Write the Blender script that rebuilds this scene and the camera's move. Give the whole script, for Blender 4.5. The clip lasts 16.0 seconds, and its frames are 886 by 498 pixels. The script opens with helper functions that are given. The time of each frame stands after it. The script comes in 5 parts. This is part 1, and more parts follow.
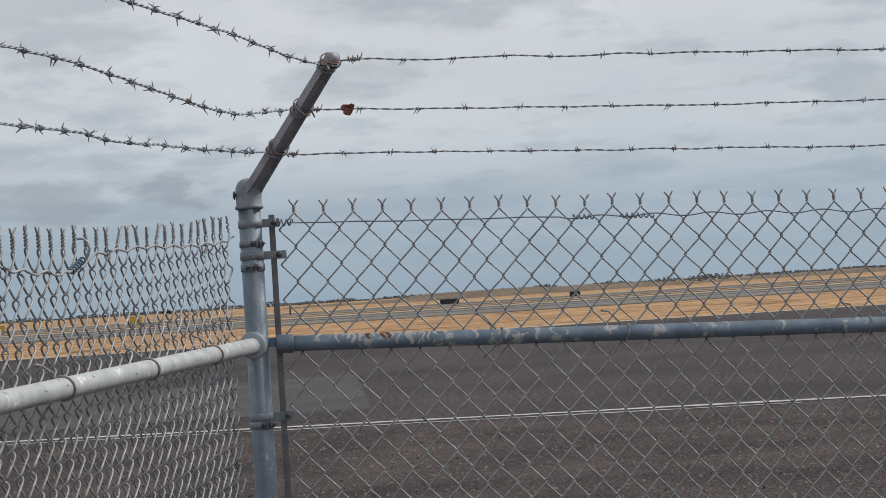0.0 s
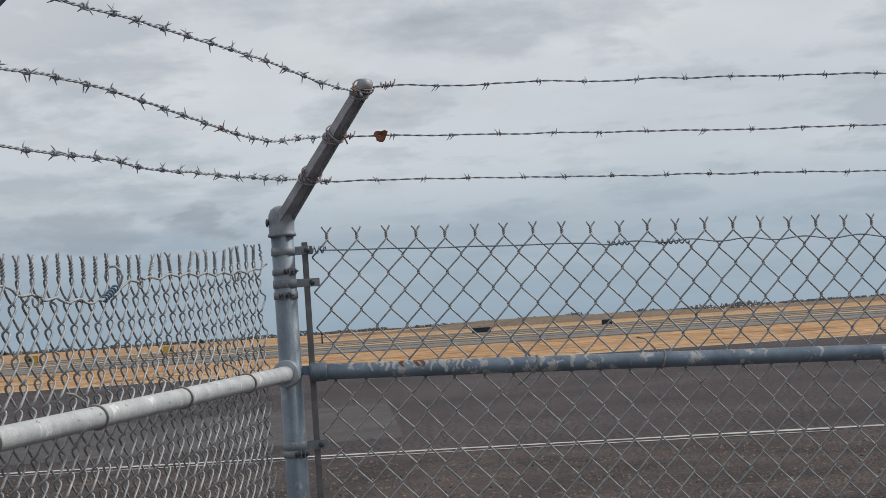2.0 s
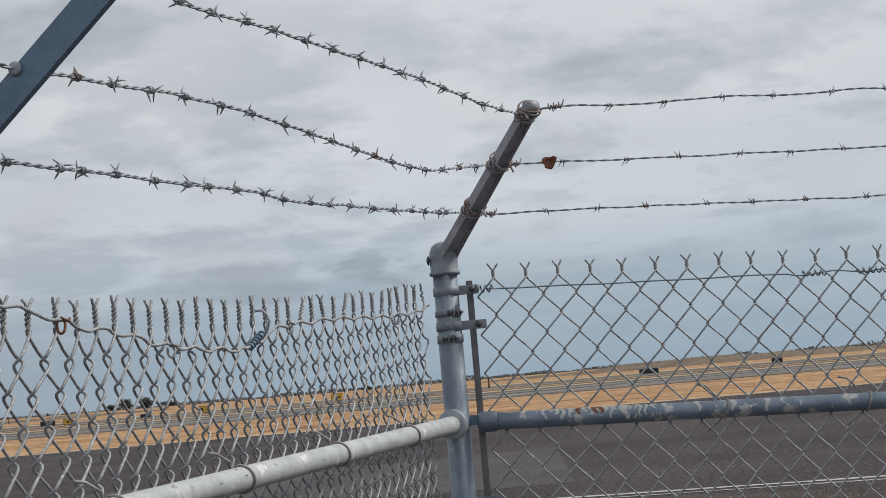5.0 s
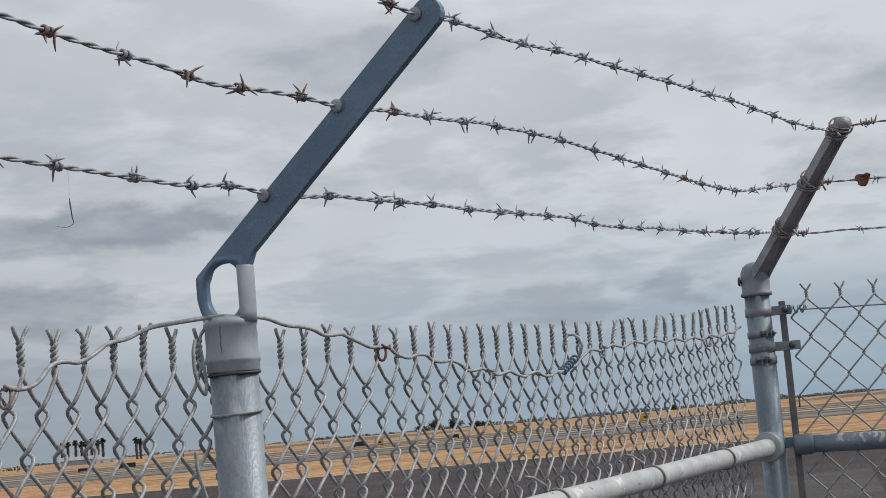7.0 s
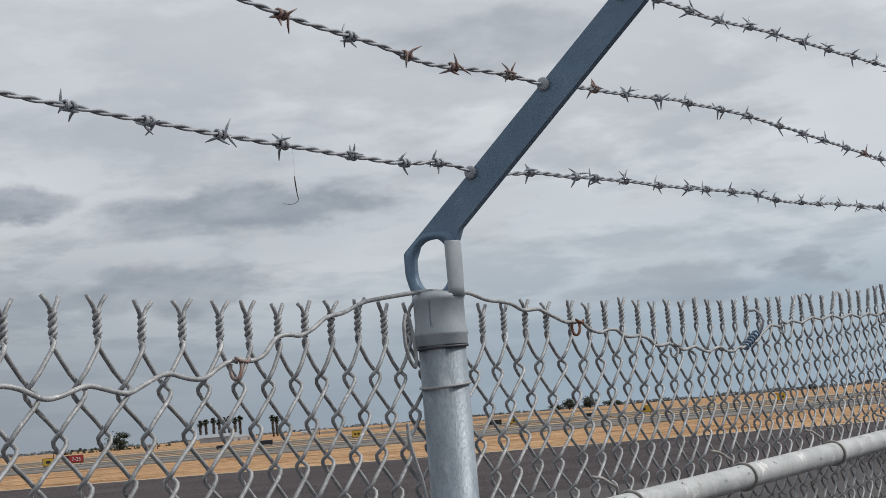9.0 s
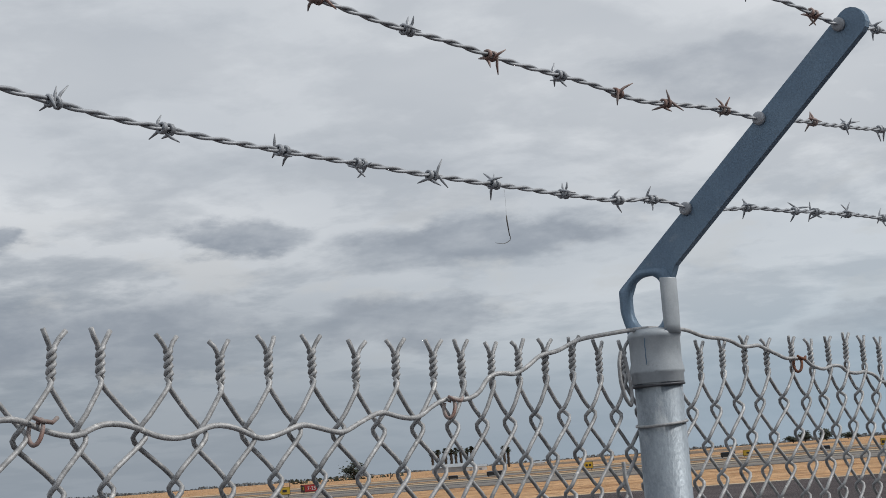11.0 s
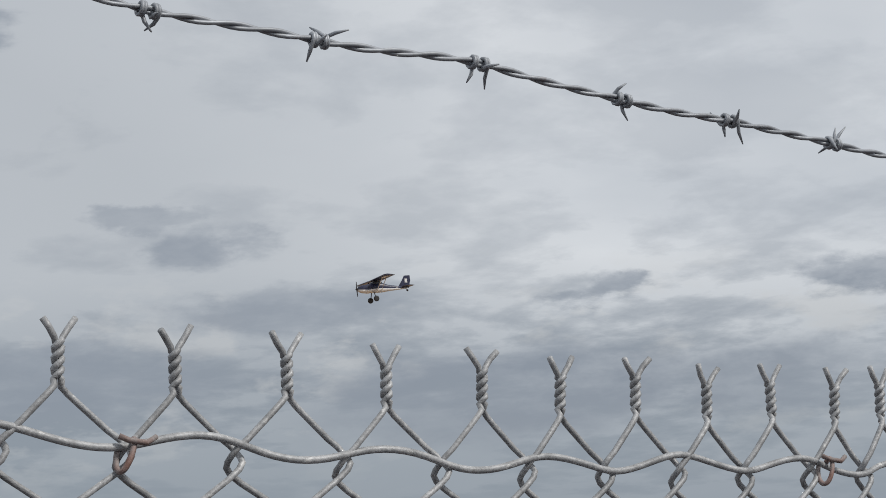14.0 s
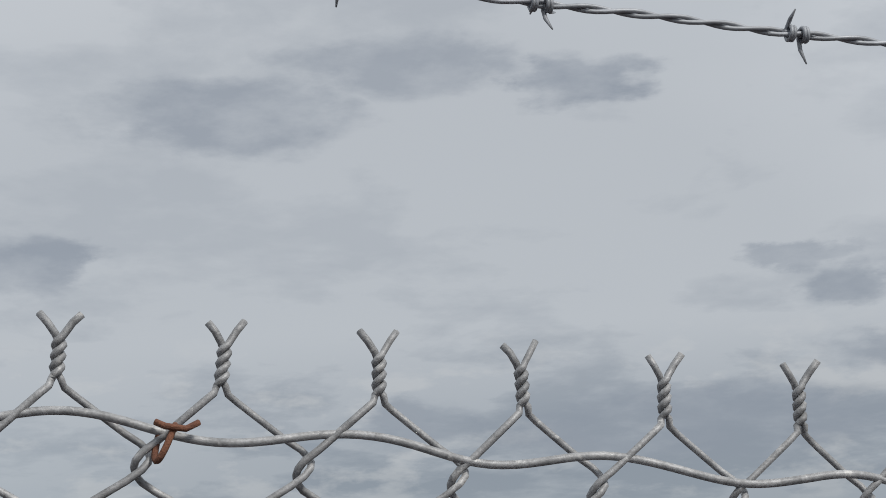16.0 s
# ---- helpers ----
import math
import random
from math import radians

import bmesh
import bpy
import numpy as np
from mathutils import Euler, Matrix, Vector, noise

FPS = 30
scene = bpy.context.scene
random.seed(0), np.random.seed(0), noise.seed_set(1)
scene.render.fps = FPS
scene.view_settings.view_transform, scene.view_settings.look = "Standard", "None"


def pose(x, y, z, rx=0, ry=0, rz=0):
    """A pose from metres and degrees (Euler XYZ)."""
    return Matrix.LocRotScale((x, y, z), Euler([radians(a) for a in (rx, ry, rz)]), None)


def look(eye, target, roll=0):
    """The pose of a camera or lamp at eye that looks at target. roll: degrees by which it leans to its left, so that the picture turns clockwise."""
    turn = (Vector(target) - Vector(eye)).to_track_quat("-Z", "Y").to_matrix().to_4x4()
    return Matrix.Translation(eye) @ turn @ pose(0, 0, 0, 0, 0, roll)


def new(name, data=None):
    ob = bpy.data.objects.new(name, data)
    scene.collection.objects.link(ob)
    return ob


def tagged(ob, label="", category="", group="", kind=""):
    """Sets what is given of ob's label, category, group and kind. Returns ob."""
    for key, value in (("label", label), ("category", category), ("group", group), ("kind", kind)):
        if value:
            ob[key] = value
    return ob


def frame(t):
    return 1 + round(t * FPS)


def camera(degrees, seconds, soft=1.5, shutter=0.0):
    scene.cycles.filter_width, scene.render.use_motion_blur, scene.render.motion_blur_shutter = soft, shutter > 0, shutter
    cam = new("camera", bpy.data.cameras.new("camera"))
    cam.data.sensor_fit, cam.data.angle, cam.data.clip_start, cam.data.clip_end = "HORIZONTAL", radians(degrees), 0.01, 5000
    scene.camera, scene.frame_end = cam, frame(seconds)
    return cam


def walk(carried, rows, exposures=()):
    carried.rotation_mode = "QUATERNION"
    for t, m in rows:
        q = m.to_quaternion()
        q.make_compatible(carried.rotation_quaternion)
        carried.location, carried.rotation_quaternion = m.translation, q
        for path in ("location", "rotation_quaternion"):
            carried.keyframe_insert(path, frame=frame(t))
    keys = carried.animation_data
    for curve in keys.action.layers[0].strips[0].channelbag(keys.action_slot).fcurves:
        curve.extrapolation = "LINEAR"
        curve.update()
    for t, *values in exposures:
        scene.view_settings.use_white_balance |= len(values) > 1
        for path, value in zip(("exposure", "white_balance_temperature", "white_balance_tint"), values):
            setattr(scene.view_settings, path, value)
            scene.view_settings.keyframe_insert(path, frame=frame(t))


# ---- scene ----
cam = camera(27.82, 16.0, soft=0.9)
PATH = [
    (0, (-4.469, -1.341, 1.669), (5.393, 0.295, 1.926), -3.64),
    (0.5, (-4.460, -1.342, 1.666), (5.348, 0.580, 1.982), -3.82),
    (1, (-4.444, -1.330, 1.666), (5.383, 0.491, 2.004), -4.27),
    (1.5, (-4.436, -1.333, 1.665), (5.403, 0.398, 2.115), -4.02),
    (2, (-4.438, -1.329, 1.666), (5.390, 0.469, 2.094), -3.85),
    (2.5, (-4.462, -1.317, 1.670), (5.309, 0.740, 2.212), -3.52),
    (3, (-4.476, -1.305, 1.672), (5.308, 0.727, 2.067), -3.70),
    (3.2, (-4.012, -1.199, 1.673), (5.729, 1.015, 2.128), -4.24),
    (5.3, (-4.059, -1.228, 1.671), (5.506, 1.560, 2.531), -4.99),
    (5.5, (-4.055, -1.228, 1.674), (5.464, 1.675, 2.657), -5.09),
    (6, (-4.057, -1.235, 1.680), (5.295, 2.126, 2.793), -5.25),
    (6.5, (-4.067, -1.222, 1.680), (5.062, 2.685, 2.860), -5.10),
    (7, (-4.078, -1.221, 1.679), (4.928, 3.008, 2.678), -5.17),
    (7.5, (-4.089, -1.209, 1.679), (4.889, 3.128, 2.442), -4.80),
    (8, (-4.121, -1.177, 1.678), (4.884, 3.106, 2.435), -4.93),
    (8.5, (-4.157, -1.158, 1.678), (4.699, 3.408, 2.531), -4.98),
    (10.8, (-4.144, -1.175, 1.686), (3.922, 4.618, 2.858), -4.63),
    (11, (-4.146, -1.177, 1.686), (3.805, 4.763, 2.909), -4.60),
    (11.5, (-4.147, -1.183, 1.686), (3.338, 5.323, 2.974), -4.37),
    (12, (-4.124, -1.203, 1.688), (3.095, 5.581, 3.054), -4.14),
    (12.5, (-4.129, -1.202, 1.690), (2.735, 5.914, 3.188), -3.97),
    (13, (-4.182, -1.149, 1.692), (2.472, 6.163, 3.193), -4.49),
    (13.5, (-4.225, -1.105, 1.693), (1.938, 6.612, 3.266), -3.90),
    (14, (-4.253, -1.101, 1.695), (1.175, 7.128, 3.377), -3.70),
    (14.5, (-4.280, -1.096, 1.697), (0.645, 7.422, 3.486), -3.16),
    (15, (-4.322, -1.084, 1.699), (-0.469, 7.950, 3.581), -2.67),
    (15.5, (-4.342, -1.079, 1.704), (-1.181, 8.201, 3.676), -2.73),
    (16, (-4.379, -1.079, 1.709), (-2.280, 8.473, 3.797), -2.79),
]
walk(cam, [(t, look(eye, target, roll)) for t, eye, target, roll in PATH])

# ---------------------------------------------------------------- world, sun
SUN_DIR = Vector((0.40, -0.72, 0.80)).normalized()


def node(tree, kind, **values):
    n = tree.nodes.new(kind)
    for key, value in values.items():
        if key in n.inputs:
            n.inputs[key].default_value = value
    return n


def math_node(tree, op, a, b=None, clamp=False):
    n = tree.nodes.new("ShaderNodeMath")
    n.operation, n.use_clamp = op, clamp
    for i, v in enumerate((a, b)):
        if v is None:
            continue
        if isinstance(v, (int, float)):
            n.inputs[i].default_value = v
        else:
            tree.links.new(v, n.inputs[i])
    return n.outputs[0]


def ramp(tree, fac, *stops):
    n = tree.nodes.new("ShaderNodeValToRGB")
    el = n.color_ramp.elements
    while len(el) < len(stops):
        el.new(0.5)
    for e, (pos, col) in zip(el, stops):
        e.position = pos
        e.color = (*col, 1) if isinstance(col, tuple) else (col, col, col, 1)
    tree.links.new(fac, n.inputs[0])
    return n.outputs[0]


def mix(tree, fac, a, b, mode="MIX"):
    n = tree.nodes.new("ShaderNodeMix")
    n.data_type, n.blend_type = "RGBA", mode
    for sock, v in ((n.inputs[0], fac), (n.inputs[6], a), (n.inputs[7], b)):
        if isinstance(v, (int, float)):
            sock.default_value = v
        elif isinstance(v, tuple):
            sock.default_value = (*v, 1)
        else:
            tree.links.new(v, sock)
    return n.outputs[2]


CLOUDS = [
    (84.5, 16.5, 4.4, 1.1, 0.7), (73.0, 17.2, 2.8, 0.8, 0.8), (79.0, 18.0, 4.0, 1.0, 0.6), (91.0, 11.9, 2.2, 1.0, 0.75),
    (69.9, 6.0, 6.4, 1.25, 0.9), (79.0, 6.4, 2.7, 0.7, 0.75), (64.6, 10.1, 2.2, 0.65, 0.75), (65.8, 11.2, 2.0, 0.35, 0.55),
    (51.6, 8.0, 2.0, 0.45, 0.8), (61.5, 8.1, 4.0, 0.7, 0.75), (55.0, 4.9, 6.5, 1.5, 1.0), (46.8, 5.0, 4.2, 1.15, 0.9),
    (43.2, 7.7, 2.3, 0.6, 0.9), (35.3, 7.1, 4.5, 0.75, 0.85), (38.3, 4.8, 3.0, 0.85, 0.8), (27.0, 12.0, 4.0, 1.0, 0.5),
    (17.8, 3.9, 1.4, 0.55, 0.6), (22.4, 3.6, 3.0, 0.6, 0.5), (9.4, 9.4, 4.0, 0.9, 0.4),
]


def make_world():
    w = bpy.data.worlds.new("overcast_sky")
    scene.world = w
    w.use_nodes = True
    t = w.node_tree
    t.nodes.clear()
    sky = t.nodes.new("ShaderNodeTexSky")
    sky.sky_type, sky.sun_disc = "NISHITA", False
    sky.sun_elevation, sky.sun_rotation = math.asin(SUN_DIR.z), math.atan2(SUN_DIR.x, SUN_DIR.y)
    geo = t.nodes.new("ShaderNodeTexCoord")
    sep = t.nodes.new("ShaderNodeSeparateXYZ")
    t.links.new(geo.outputs["Generated"], sep.inputs[0])
    z = math_node(t, "MAXIMUM", sep.outputs[2], 0.0)
    # cloud sheet seen in perspective: the direction laid onto a flat layer overhead
    below = math_node(t, "ADD", z, 0.17)
    flat = t.nodes.new("ShaderNodeCombineXYZ")
    t.links.new(math_node(t, "DIVIDE", sep.outputs[0], below), flat.inputs[0])
    t.links.new(math_node(t, "DIVIDE", sep.outputs[1], below), flat.inputs[1])
    flat.inputs[2].default_value = 3.7
    big = node(t, "ShaderNodeTexNoise", Scale=0.95, Detail=6.0, Roughness=0.5, Distortion=0.1)
    t.links.new(flat.outputs[0], big.inputs["Vector"])
    wisps = node(t, "ShaderNodeTexNoise", Scale=3.1, Detail=8.0, Roughness=0.58, Distortion=0.12)
    t.links.new(flat.outputs[0], wisps.inputs["Vector"])
    sheet = ramp(t, big.outputs[0], (0.36, 0.0), (0.62, 1.0))
    patch = ramp(t, wisps.outputs[0], (0.47, 0.0), (0.535, 0.55), (0.60, 1.0))
    # patches thin out overhead; a darker bank lies low in the north-east
    height = ramp(t, z, (0.0, 0.5), (0.05, 0.75), (0.14, 0.75), (0.22, 0.45), (0.34, 0.6))
    toward = math_node(t, "ADD", math_node(t, "MULTIPLY", sep.outputs[0], 0.42), math_node(t, "MULTIPLY", sep.outputs[1], 0.907))
    bank = math_node(t, "MULTIPLY", ramp(t, toward, (0.875, 0.0), (0.96, 1.0)), ramp(t, z, (0.0, 0.75), (0.095, 0.9), (0.165, 0.0)))
    bright = mix(t, sheet, (0.545, 0.58, 0.625), (0.72, 0.745, 0.775))
    north = math_node(t, "ADD", math_node(t, "MULTIPLY", sep.outputs[0], 0.174), math_node(t, "MULTIPLY", sep.outputs[1], 0.985))
    bright = mix(t, math_node(t, "MULTIPLY", ramp(t, north, (0.87, 0.0), (0.95, 1.0)), 0.95), bright, (0.49, 0.52, 0.555))
    grey = mix(t, math_node(t, "MULTIPLY", math_node(t, "MULTIPLY", patch, height), 0.6), bright, (0.30, 0.335, 0.385))
    lumps = math_node(t, "ADD", math_node(t, "MULTIPLY", patch, 0.60), 0.42)
    grey = mix(t, math_node(t, "MULTIPLY", bank, lumps), grey, (0.245, 0.28, 0.33))
    # single clouds: bearing, height over the horizon, half width, half height (degrees), depth
    bearing = math_node(t, "MULTIPLY", math_node(t, "ARCTAN2", sep.outputs[1], sep.outputs[0]), 57.2958)
    rise = math_node(t, "MULTIPLY", math_node(t, "ARCSINE", sep.outputs[2]), 57.2958)
    chart = t.nodes.new("ShaderNodeCombineXYZ")
    t.links.new(math_node(t, "MULTIPLY", bearing, 0.42), chart.inputs[0])
    t.links.new(rise, chart.inputs[1])
    ragged = node(t, "ShaderNodeTexNoise", Scale=0.75, Detail=7.0, Roughness=0.6)
    t.links.new(chart.outputs[0], ragged.inputs["Vector"])
    split = t.nodes.new("ShaderNodeSeparateColor")
    t.links.new(ragged.outputs["Color"], split.inputs[0])
    place = t.nodes.new("ShaderNodeCombineXYZ")
    t.links.new(math_node(t, "ADD", bearing, math_node(t, "MULTIPLY", math_node(t, "SUBTRACT", split.outputs[0], 0.5), 7.0)), place.inputs[0])
    t.links.new(math_node(t, "ADD", rise, math_node(t, "MULTIPLY", math_node(t, "SUBTRACT", split.outputs[1], 0.5), 1.9)), place.inputs[1])
    cloud = None
    for az, el, wide, tall, deep in CLOUDS:
        off = t.nodes.new("ShaderNodeVectorMath")
        off.operation = "SUBTRACT"
        t.links.new(place.outputs[0], off.inputs[0])
        off.inputs[1].default_value = (az, el, 0)
        size = t.nodes.new("ShaderNodeVectorMath")
        size.operation = "DIVIDE"
        t.links.new(off.outputs[0], size.inputs[0])
        size.inputs[1].default_value = (wide * 1.15, tall * 1.25, 1)
        far = t.nodes.new("ShaderNodeVectorMath")
        far.operation = "LENGTH"
        t.links.new(size.outputs[0], far.inputs[0])
        soft_edge = t.nodes.new("ShaderNodeMapRange")
        soft_edge.interpolation_type = "SMOOTHSTEP"
        t.links.new(far.outputs["Value"], soft_edge.inputs[0])
        for i, v in enumerate((1.05, 0.5, 0.0, deep)):
            soft_edge.inputs[i + 1].default_value = v
        cloud = soft_edge.outputs[0] if cloud is None else math_node(t, "MAXIMUM", cloud, soft_edge.outputs[0])
    lumpy = math_node(t, "MULTIPLY", cloud, ramp(t, split.outputs[2], (0.34, 0.5), (0.58, 1.0)))
    # pale breaks between the low clouds
    breaks = math_node(t, "MULTIPLY", ramp(t, split.outputs[2], (0.53, 0.0), (0.63, 1.0)), ramp(t, z, (0.03, 0.0), (0.06, 1.0), (0.12, 1.0), (0.17, 0.0)))
    grey = mix(t, math_node(t, "MULTIPLY", breaks, 0.5), grey, (0.63, 0.635, 0.635))
    clear = t.nodes.new("ShaderNodeMix")
    clear.data_type, clear.blend_type = "RGBA", "MULTIPLY"
    clear.inputs[0].default_value = 1.0
    t.links.new(sky.outputs[0], clear.inputs[6])
    clear.inputs[7].default_value = (0.07, 0.07, 0.07, 1)
    haze = ramp(t, z, (0.0, 0.9), (0.045, 0.72), (0.09, 0.28), (0.16, 0.0))
    veil = mix(t, ramp(t, toward, (0.74, 0.0), (0.93, 1.0)), (0.285, 0.39, 0.49), (0.27, 0.315, 0.37))
    low = mix(t, haze, grey, veil)
    low = mix(t, math_node(t, "MULTIPLY", lumpy, ramp(t, z, (0.015, 0.3), (0.05, 0.95), (0.09, 1.0))), low, (0.265, 0.30, 0.355))
    cover = mix(t, 0.93, clear.outputs[2], low)
    bg = t.nodes.new("ShaderNodeBackground")
    bg.inputs[1].default_value = 1.0
    t.links.new(cover, bg.inputs[0])
    out = t.nodes.new("ShaderNodeOutputWorld")
    t.links.new(bg.outputs[0], out.inputs[0])


make_world()
sun_data = bpy.data.lights.new("sun", "SUN")
sun_data.energy, sun_data.angle, sun_data.color = 2.3, radians(11), (1.0, 0.96, 0.9)
sun = new("sun", sun_data)
sun.matrix_world = look(SUN_DIR * 50, (0, 0, 0))
scene.view_settings.exposure = 0.0


# ---------------------------------------------------------------- materials
def material(name, base, second, scale=20.0, rough=0.6, metal=0.0, bump=0.1, bump_scale=200.0, stain=None, stain_at=(0.62, 0.72), stain_scale=6.0, stretch=(1, 1, 1), vary=0.0, speck=(0.82, 1.12)):
    m = bpy.data.materials.new(name)
    m.use_nodes = True
    t = m.node_tree
    bsdf = t.nodes["Principled BSDF"]
    co = t.nodes.new("ShaderNodeTexCoord")
    mp = t.nodes.new("ShaderNodeMapping")
    mp.inputs["Scale"].default_value = stretch
    t.links.new(co.outputs["Object"], mp.inputs[0])
    n1 = node(t, "ShaderNodeTexNoise", Scale=scale, Detail=6.0, Roughness=0.6)
    n2 = node(t, "ShaderNodeTexNoise", Scale=bump_scale, Detail=4.0, Roughness=0.6)
    n3 = node(t, "ShaderNodeTexNoise", Scale=stain_scale, Detail=7.0, Roughness=0.65, Distortion=0.3)
    for n in (n1, n2, n3):
        t.links.new(mp.outputs[0], n.inputs["Vector"])
    col = mix(t, ramp(t, n1.outputs[0], (0.35, 0.0), (0.65, 1.0)), base, second)
    fine = ramp(t, n2.outputs[0], (0.3, speck[0]), (0.7, speck[1]))
    col = mix(t, 1.0, col, fine, "MULTIPLY")
    if stain:
        col = mix(t, ramp(t, n3.outputs[0], (stain_at[0], 0.0), (stain_at[1], 1.0)), col, stain)
    if vary:
        info = t.nodes.new("ShaderNodeObjectInfo")
        amount = math_node(t, "ADD", math_node(t, "MULTIPLY", info.outputs["Random"], vary), 1.0 - vary / 2)
        col = mix(t, 1.0, col, amount, "MULTIPLY")
    t.links.new(col, bsdf.inputs["Base Color"])
    bsdf.inputs["Metallic"].default_value = metal
    t.links.new(math_node(t, "ADD", math_node(t, "MULTIPLY", n1.outputs[0], 0.3), rough - 0.15), bsdf.inputs["Roughness"])
    if bump:
        b = t.nodes.new("ShaderNodeBump")
        b.inputs["Strength"].default_value = bump
        b.inputs["Distance"].default_value = 1.0 / bump_scale
        t.links.new(n2.outputs[0], b.inputs["Height"])
        t.links.new(b.outputs[0], bsdf.inputs["Normal"])
    return m


GALV_WIRE = material("galvanized_wire", (0.415, 0.42, 0.428), (0.25, 0.255, 0.262), 70, 0.58, 0.2, 0.15, 420, (0.52, 0.52, 0.515), (0.60, 0.66), 90, vary=0.3, speck=(0.74, 1.15))
GALV_PIPE = material("galvanized_pipe", (0.29, 0.335, 0.38), (0.19, 0.225, 0.265), 13, 0.5, 0.3, 0.2, 260, (0.37, 0.405, 0.44), (0.55, 0.66), 26, (1, 1, 0.6))
GALV_RAIL = material("bright_galvanized_rail", (0.53, 0.545, 0.55), (0.40, 0.415, 0.425), 12, 0.66, 0.08, 0.3, 260, (0.72, 0.715, 0.70), (0.61, 0.66), 22, (1.6, 1, 1), speck=(0.82, 1.12))
RAIL_WORN = material("weathered_rail", (0.25, 0.31, 0.37), (0.155, 0.20, 0.25), 13, 0.5, 0.4, 0.15, 400, (0.50, 0.495, 0.48), (0.58, 0.62), 19)
ARM_STEEL = material("arm_steel", (0.165, 0.245, 0.335), (0.12, 0.185, 0.265), 10, 0.5, 0.2, 0.12, 400, (0.22, 0.28, 0.345), (0.62, 0.7), 30)
ARM_OLD = material("old_arm_steel", (0.40, 0.39, 0.41), (0.27, 0.265, 0.285), 18, 0.6, 0.15, 0.2, 400, (0.15, 0.14, 0.14), (0.61, 0.68), 25)
CORNER_PIPE = material("weathered_corner_pipe", (0.225, 0.27, 0.315), (0.14, 0.175, 0.215), 11, 0.5, 0.3, 0.2, 260, (0.33, 0.36, 0.385), (0.56, 0.66), 24, (1, 1, 0.6))
OLD_BAND = material("weathered_band", (0.30, 0.325, 0.35), (0.19, 0.21, 0.235), 20, 0.55, 0.25, 0.15, 350, (0.42, 0.43, 0.43), (0.6, 0.7), 30)
CAST = material("cast_fitting", (0.44, 0.475, 0.505), (0.31, 0.345, 0.38), 16, 0.55, 0.2, 0.08, 350, (0.24, 0.26, 0.28), (0.6, 0.7), 26, speck=(0.94, 1.05))
TIE_WIRE = material("dull_tie_wire", (0.40, 0.385, 0.36), (0.24, 0.225, 0.21), 60, 0.65, 0.2, 0.15, 400, (0.34, 0.25, 0.17), (0.6, 0.68), 30)
BAR_STEEL = material("dull_bar_steel", (0.20, 0.192, 0.195), (0.13, 0.127, 0.132), 20, 0.6, 0.2, 0.15, 300, (0.26, 0.19, 0.14), (0.62, 0.7), 15)
DARK_BOLT = material("dark_bolt", (0.06, 0.065, 0.075), (0.10, 0.10, 0.11), 80, 0.55, 0.5, 0.2, 700)
BARB_WIRE = material("barbed_wire_steel", (0.40, 0.42, 0.452), (0.29, 0.306, 0.33), 50, 0.55, 0.3, 0.08, 900, (0.17, 0.12, 0.10), (0.66, 0.75), 14, vary=0.2, speck=(0.95, 1.03))
BARB_RUST = material("rusty_barb", (0.22, 0.115, 0.09), (0.30, 0.265, 0.255), 70, 0.7, 0.2, 0.2, 900, vary=0.3)
RUST = material("rust", (0.24, 0.10, 0.055), (0.13, 0.055, 0.035), 90, 0.85, 0.0, 0.6, 600)
DRY_STALK = material("dry_stalk", (0.16, 0.15, 0.13), (0.10, 0.09, 0.08), 200, 0.8, 0.0, 0.1, 900)
LEAF_DRY = material("dry_leaf", (0.17, 0.06, 0.035), (0.26, 0.11, 0.06), 60, 0.8, 0.0, 0.4, 500)
ASPHALT = material("asphalt", (0.051, 0.043, 0.046), (0.090, 0.076, 0.078), 0.22, 0.93, 0.0, 1.0, 14, (0.085, 0.071, 0.062), (0.56, 0.72), 1.1, speck=(0.0, 2.1))
ASPHALT_PATCH = material("worn_asphalt", (0.104, 0.096, 0.096), (0.078, 0.072, 0.073), 0.8, 0.93, 0.0, 0.7, 10, speck=(0.75, 1.25))
GRAVEL = material("gravelly_asphalt", (0.031, 0.026, 0.0275), (0.072, 0.058, 0.055), 0.7, 0.95, 0.0, 1.0, 30, (0.17, 0.135, 0.105), (0.60, 0.66), 8.0, speck=(-0.5, 2.7))
PEBBLE = material("pebbles", (0.27, 0.215, 0.17), (0.028, 0.024, 0.023), 9.0, 0.9, 0.0, 0.2, 100)
RUNWAY = material("runway_concrete", (0.185, 0.168, 0.15), (0.115, 0.107, 0.10), 0.09, 0.9, 0.0, 0.4, 1.5, (0.26, 0.20, 0.135), (0.55, 0.62), 0.13, speck=(0.5, 1.5))
RUNWAY_DARK = material("dark_runway", (0.085, 0.080, 0.078), (0.135, 0.125, 0.115), 0.08, 0.9, 0.0, 0.3, 4)
LINE_PAINT = material("worn_line_paint", (0.62, 0.60, 0.56), (0.36, 0.345, 0.33), 3.0, 0.85, 0.0, 0.4, 60)
DRY_GRASS = material("dry_grass", (0.55, 0.345, 0.19), (0.42, 0.245, 0.125), 0.05, 0.95, 0.0, 1.0, 0.9, (0.23, 0.115, 0.055), (0.53, 0.64), 0.20, speck=(0.6, 1.35))
DRIP = material("dried_white_dirt", (0.56, 0.55, 0.53), (0.42, 0.415, 0.41), 60, 0.85, 0.0, 0.3, 300)
PALE_SAND = material("pale_sand", (0.50, 0.42, 0.31), (0.40, 0.30, 0.19), 0.3, 0.95, 0.0, 0.5, 3)
MOUND = material("dry_earth", (0.24, 0.185, 0.135), (0.17, 0.13, 0.10), 0.08, 0.95, 0.0, 0.8, 1.0)
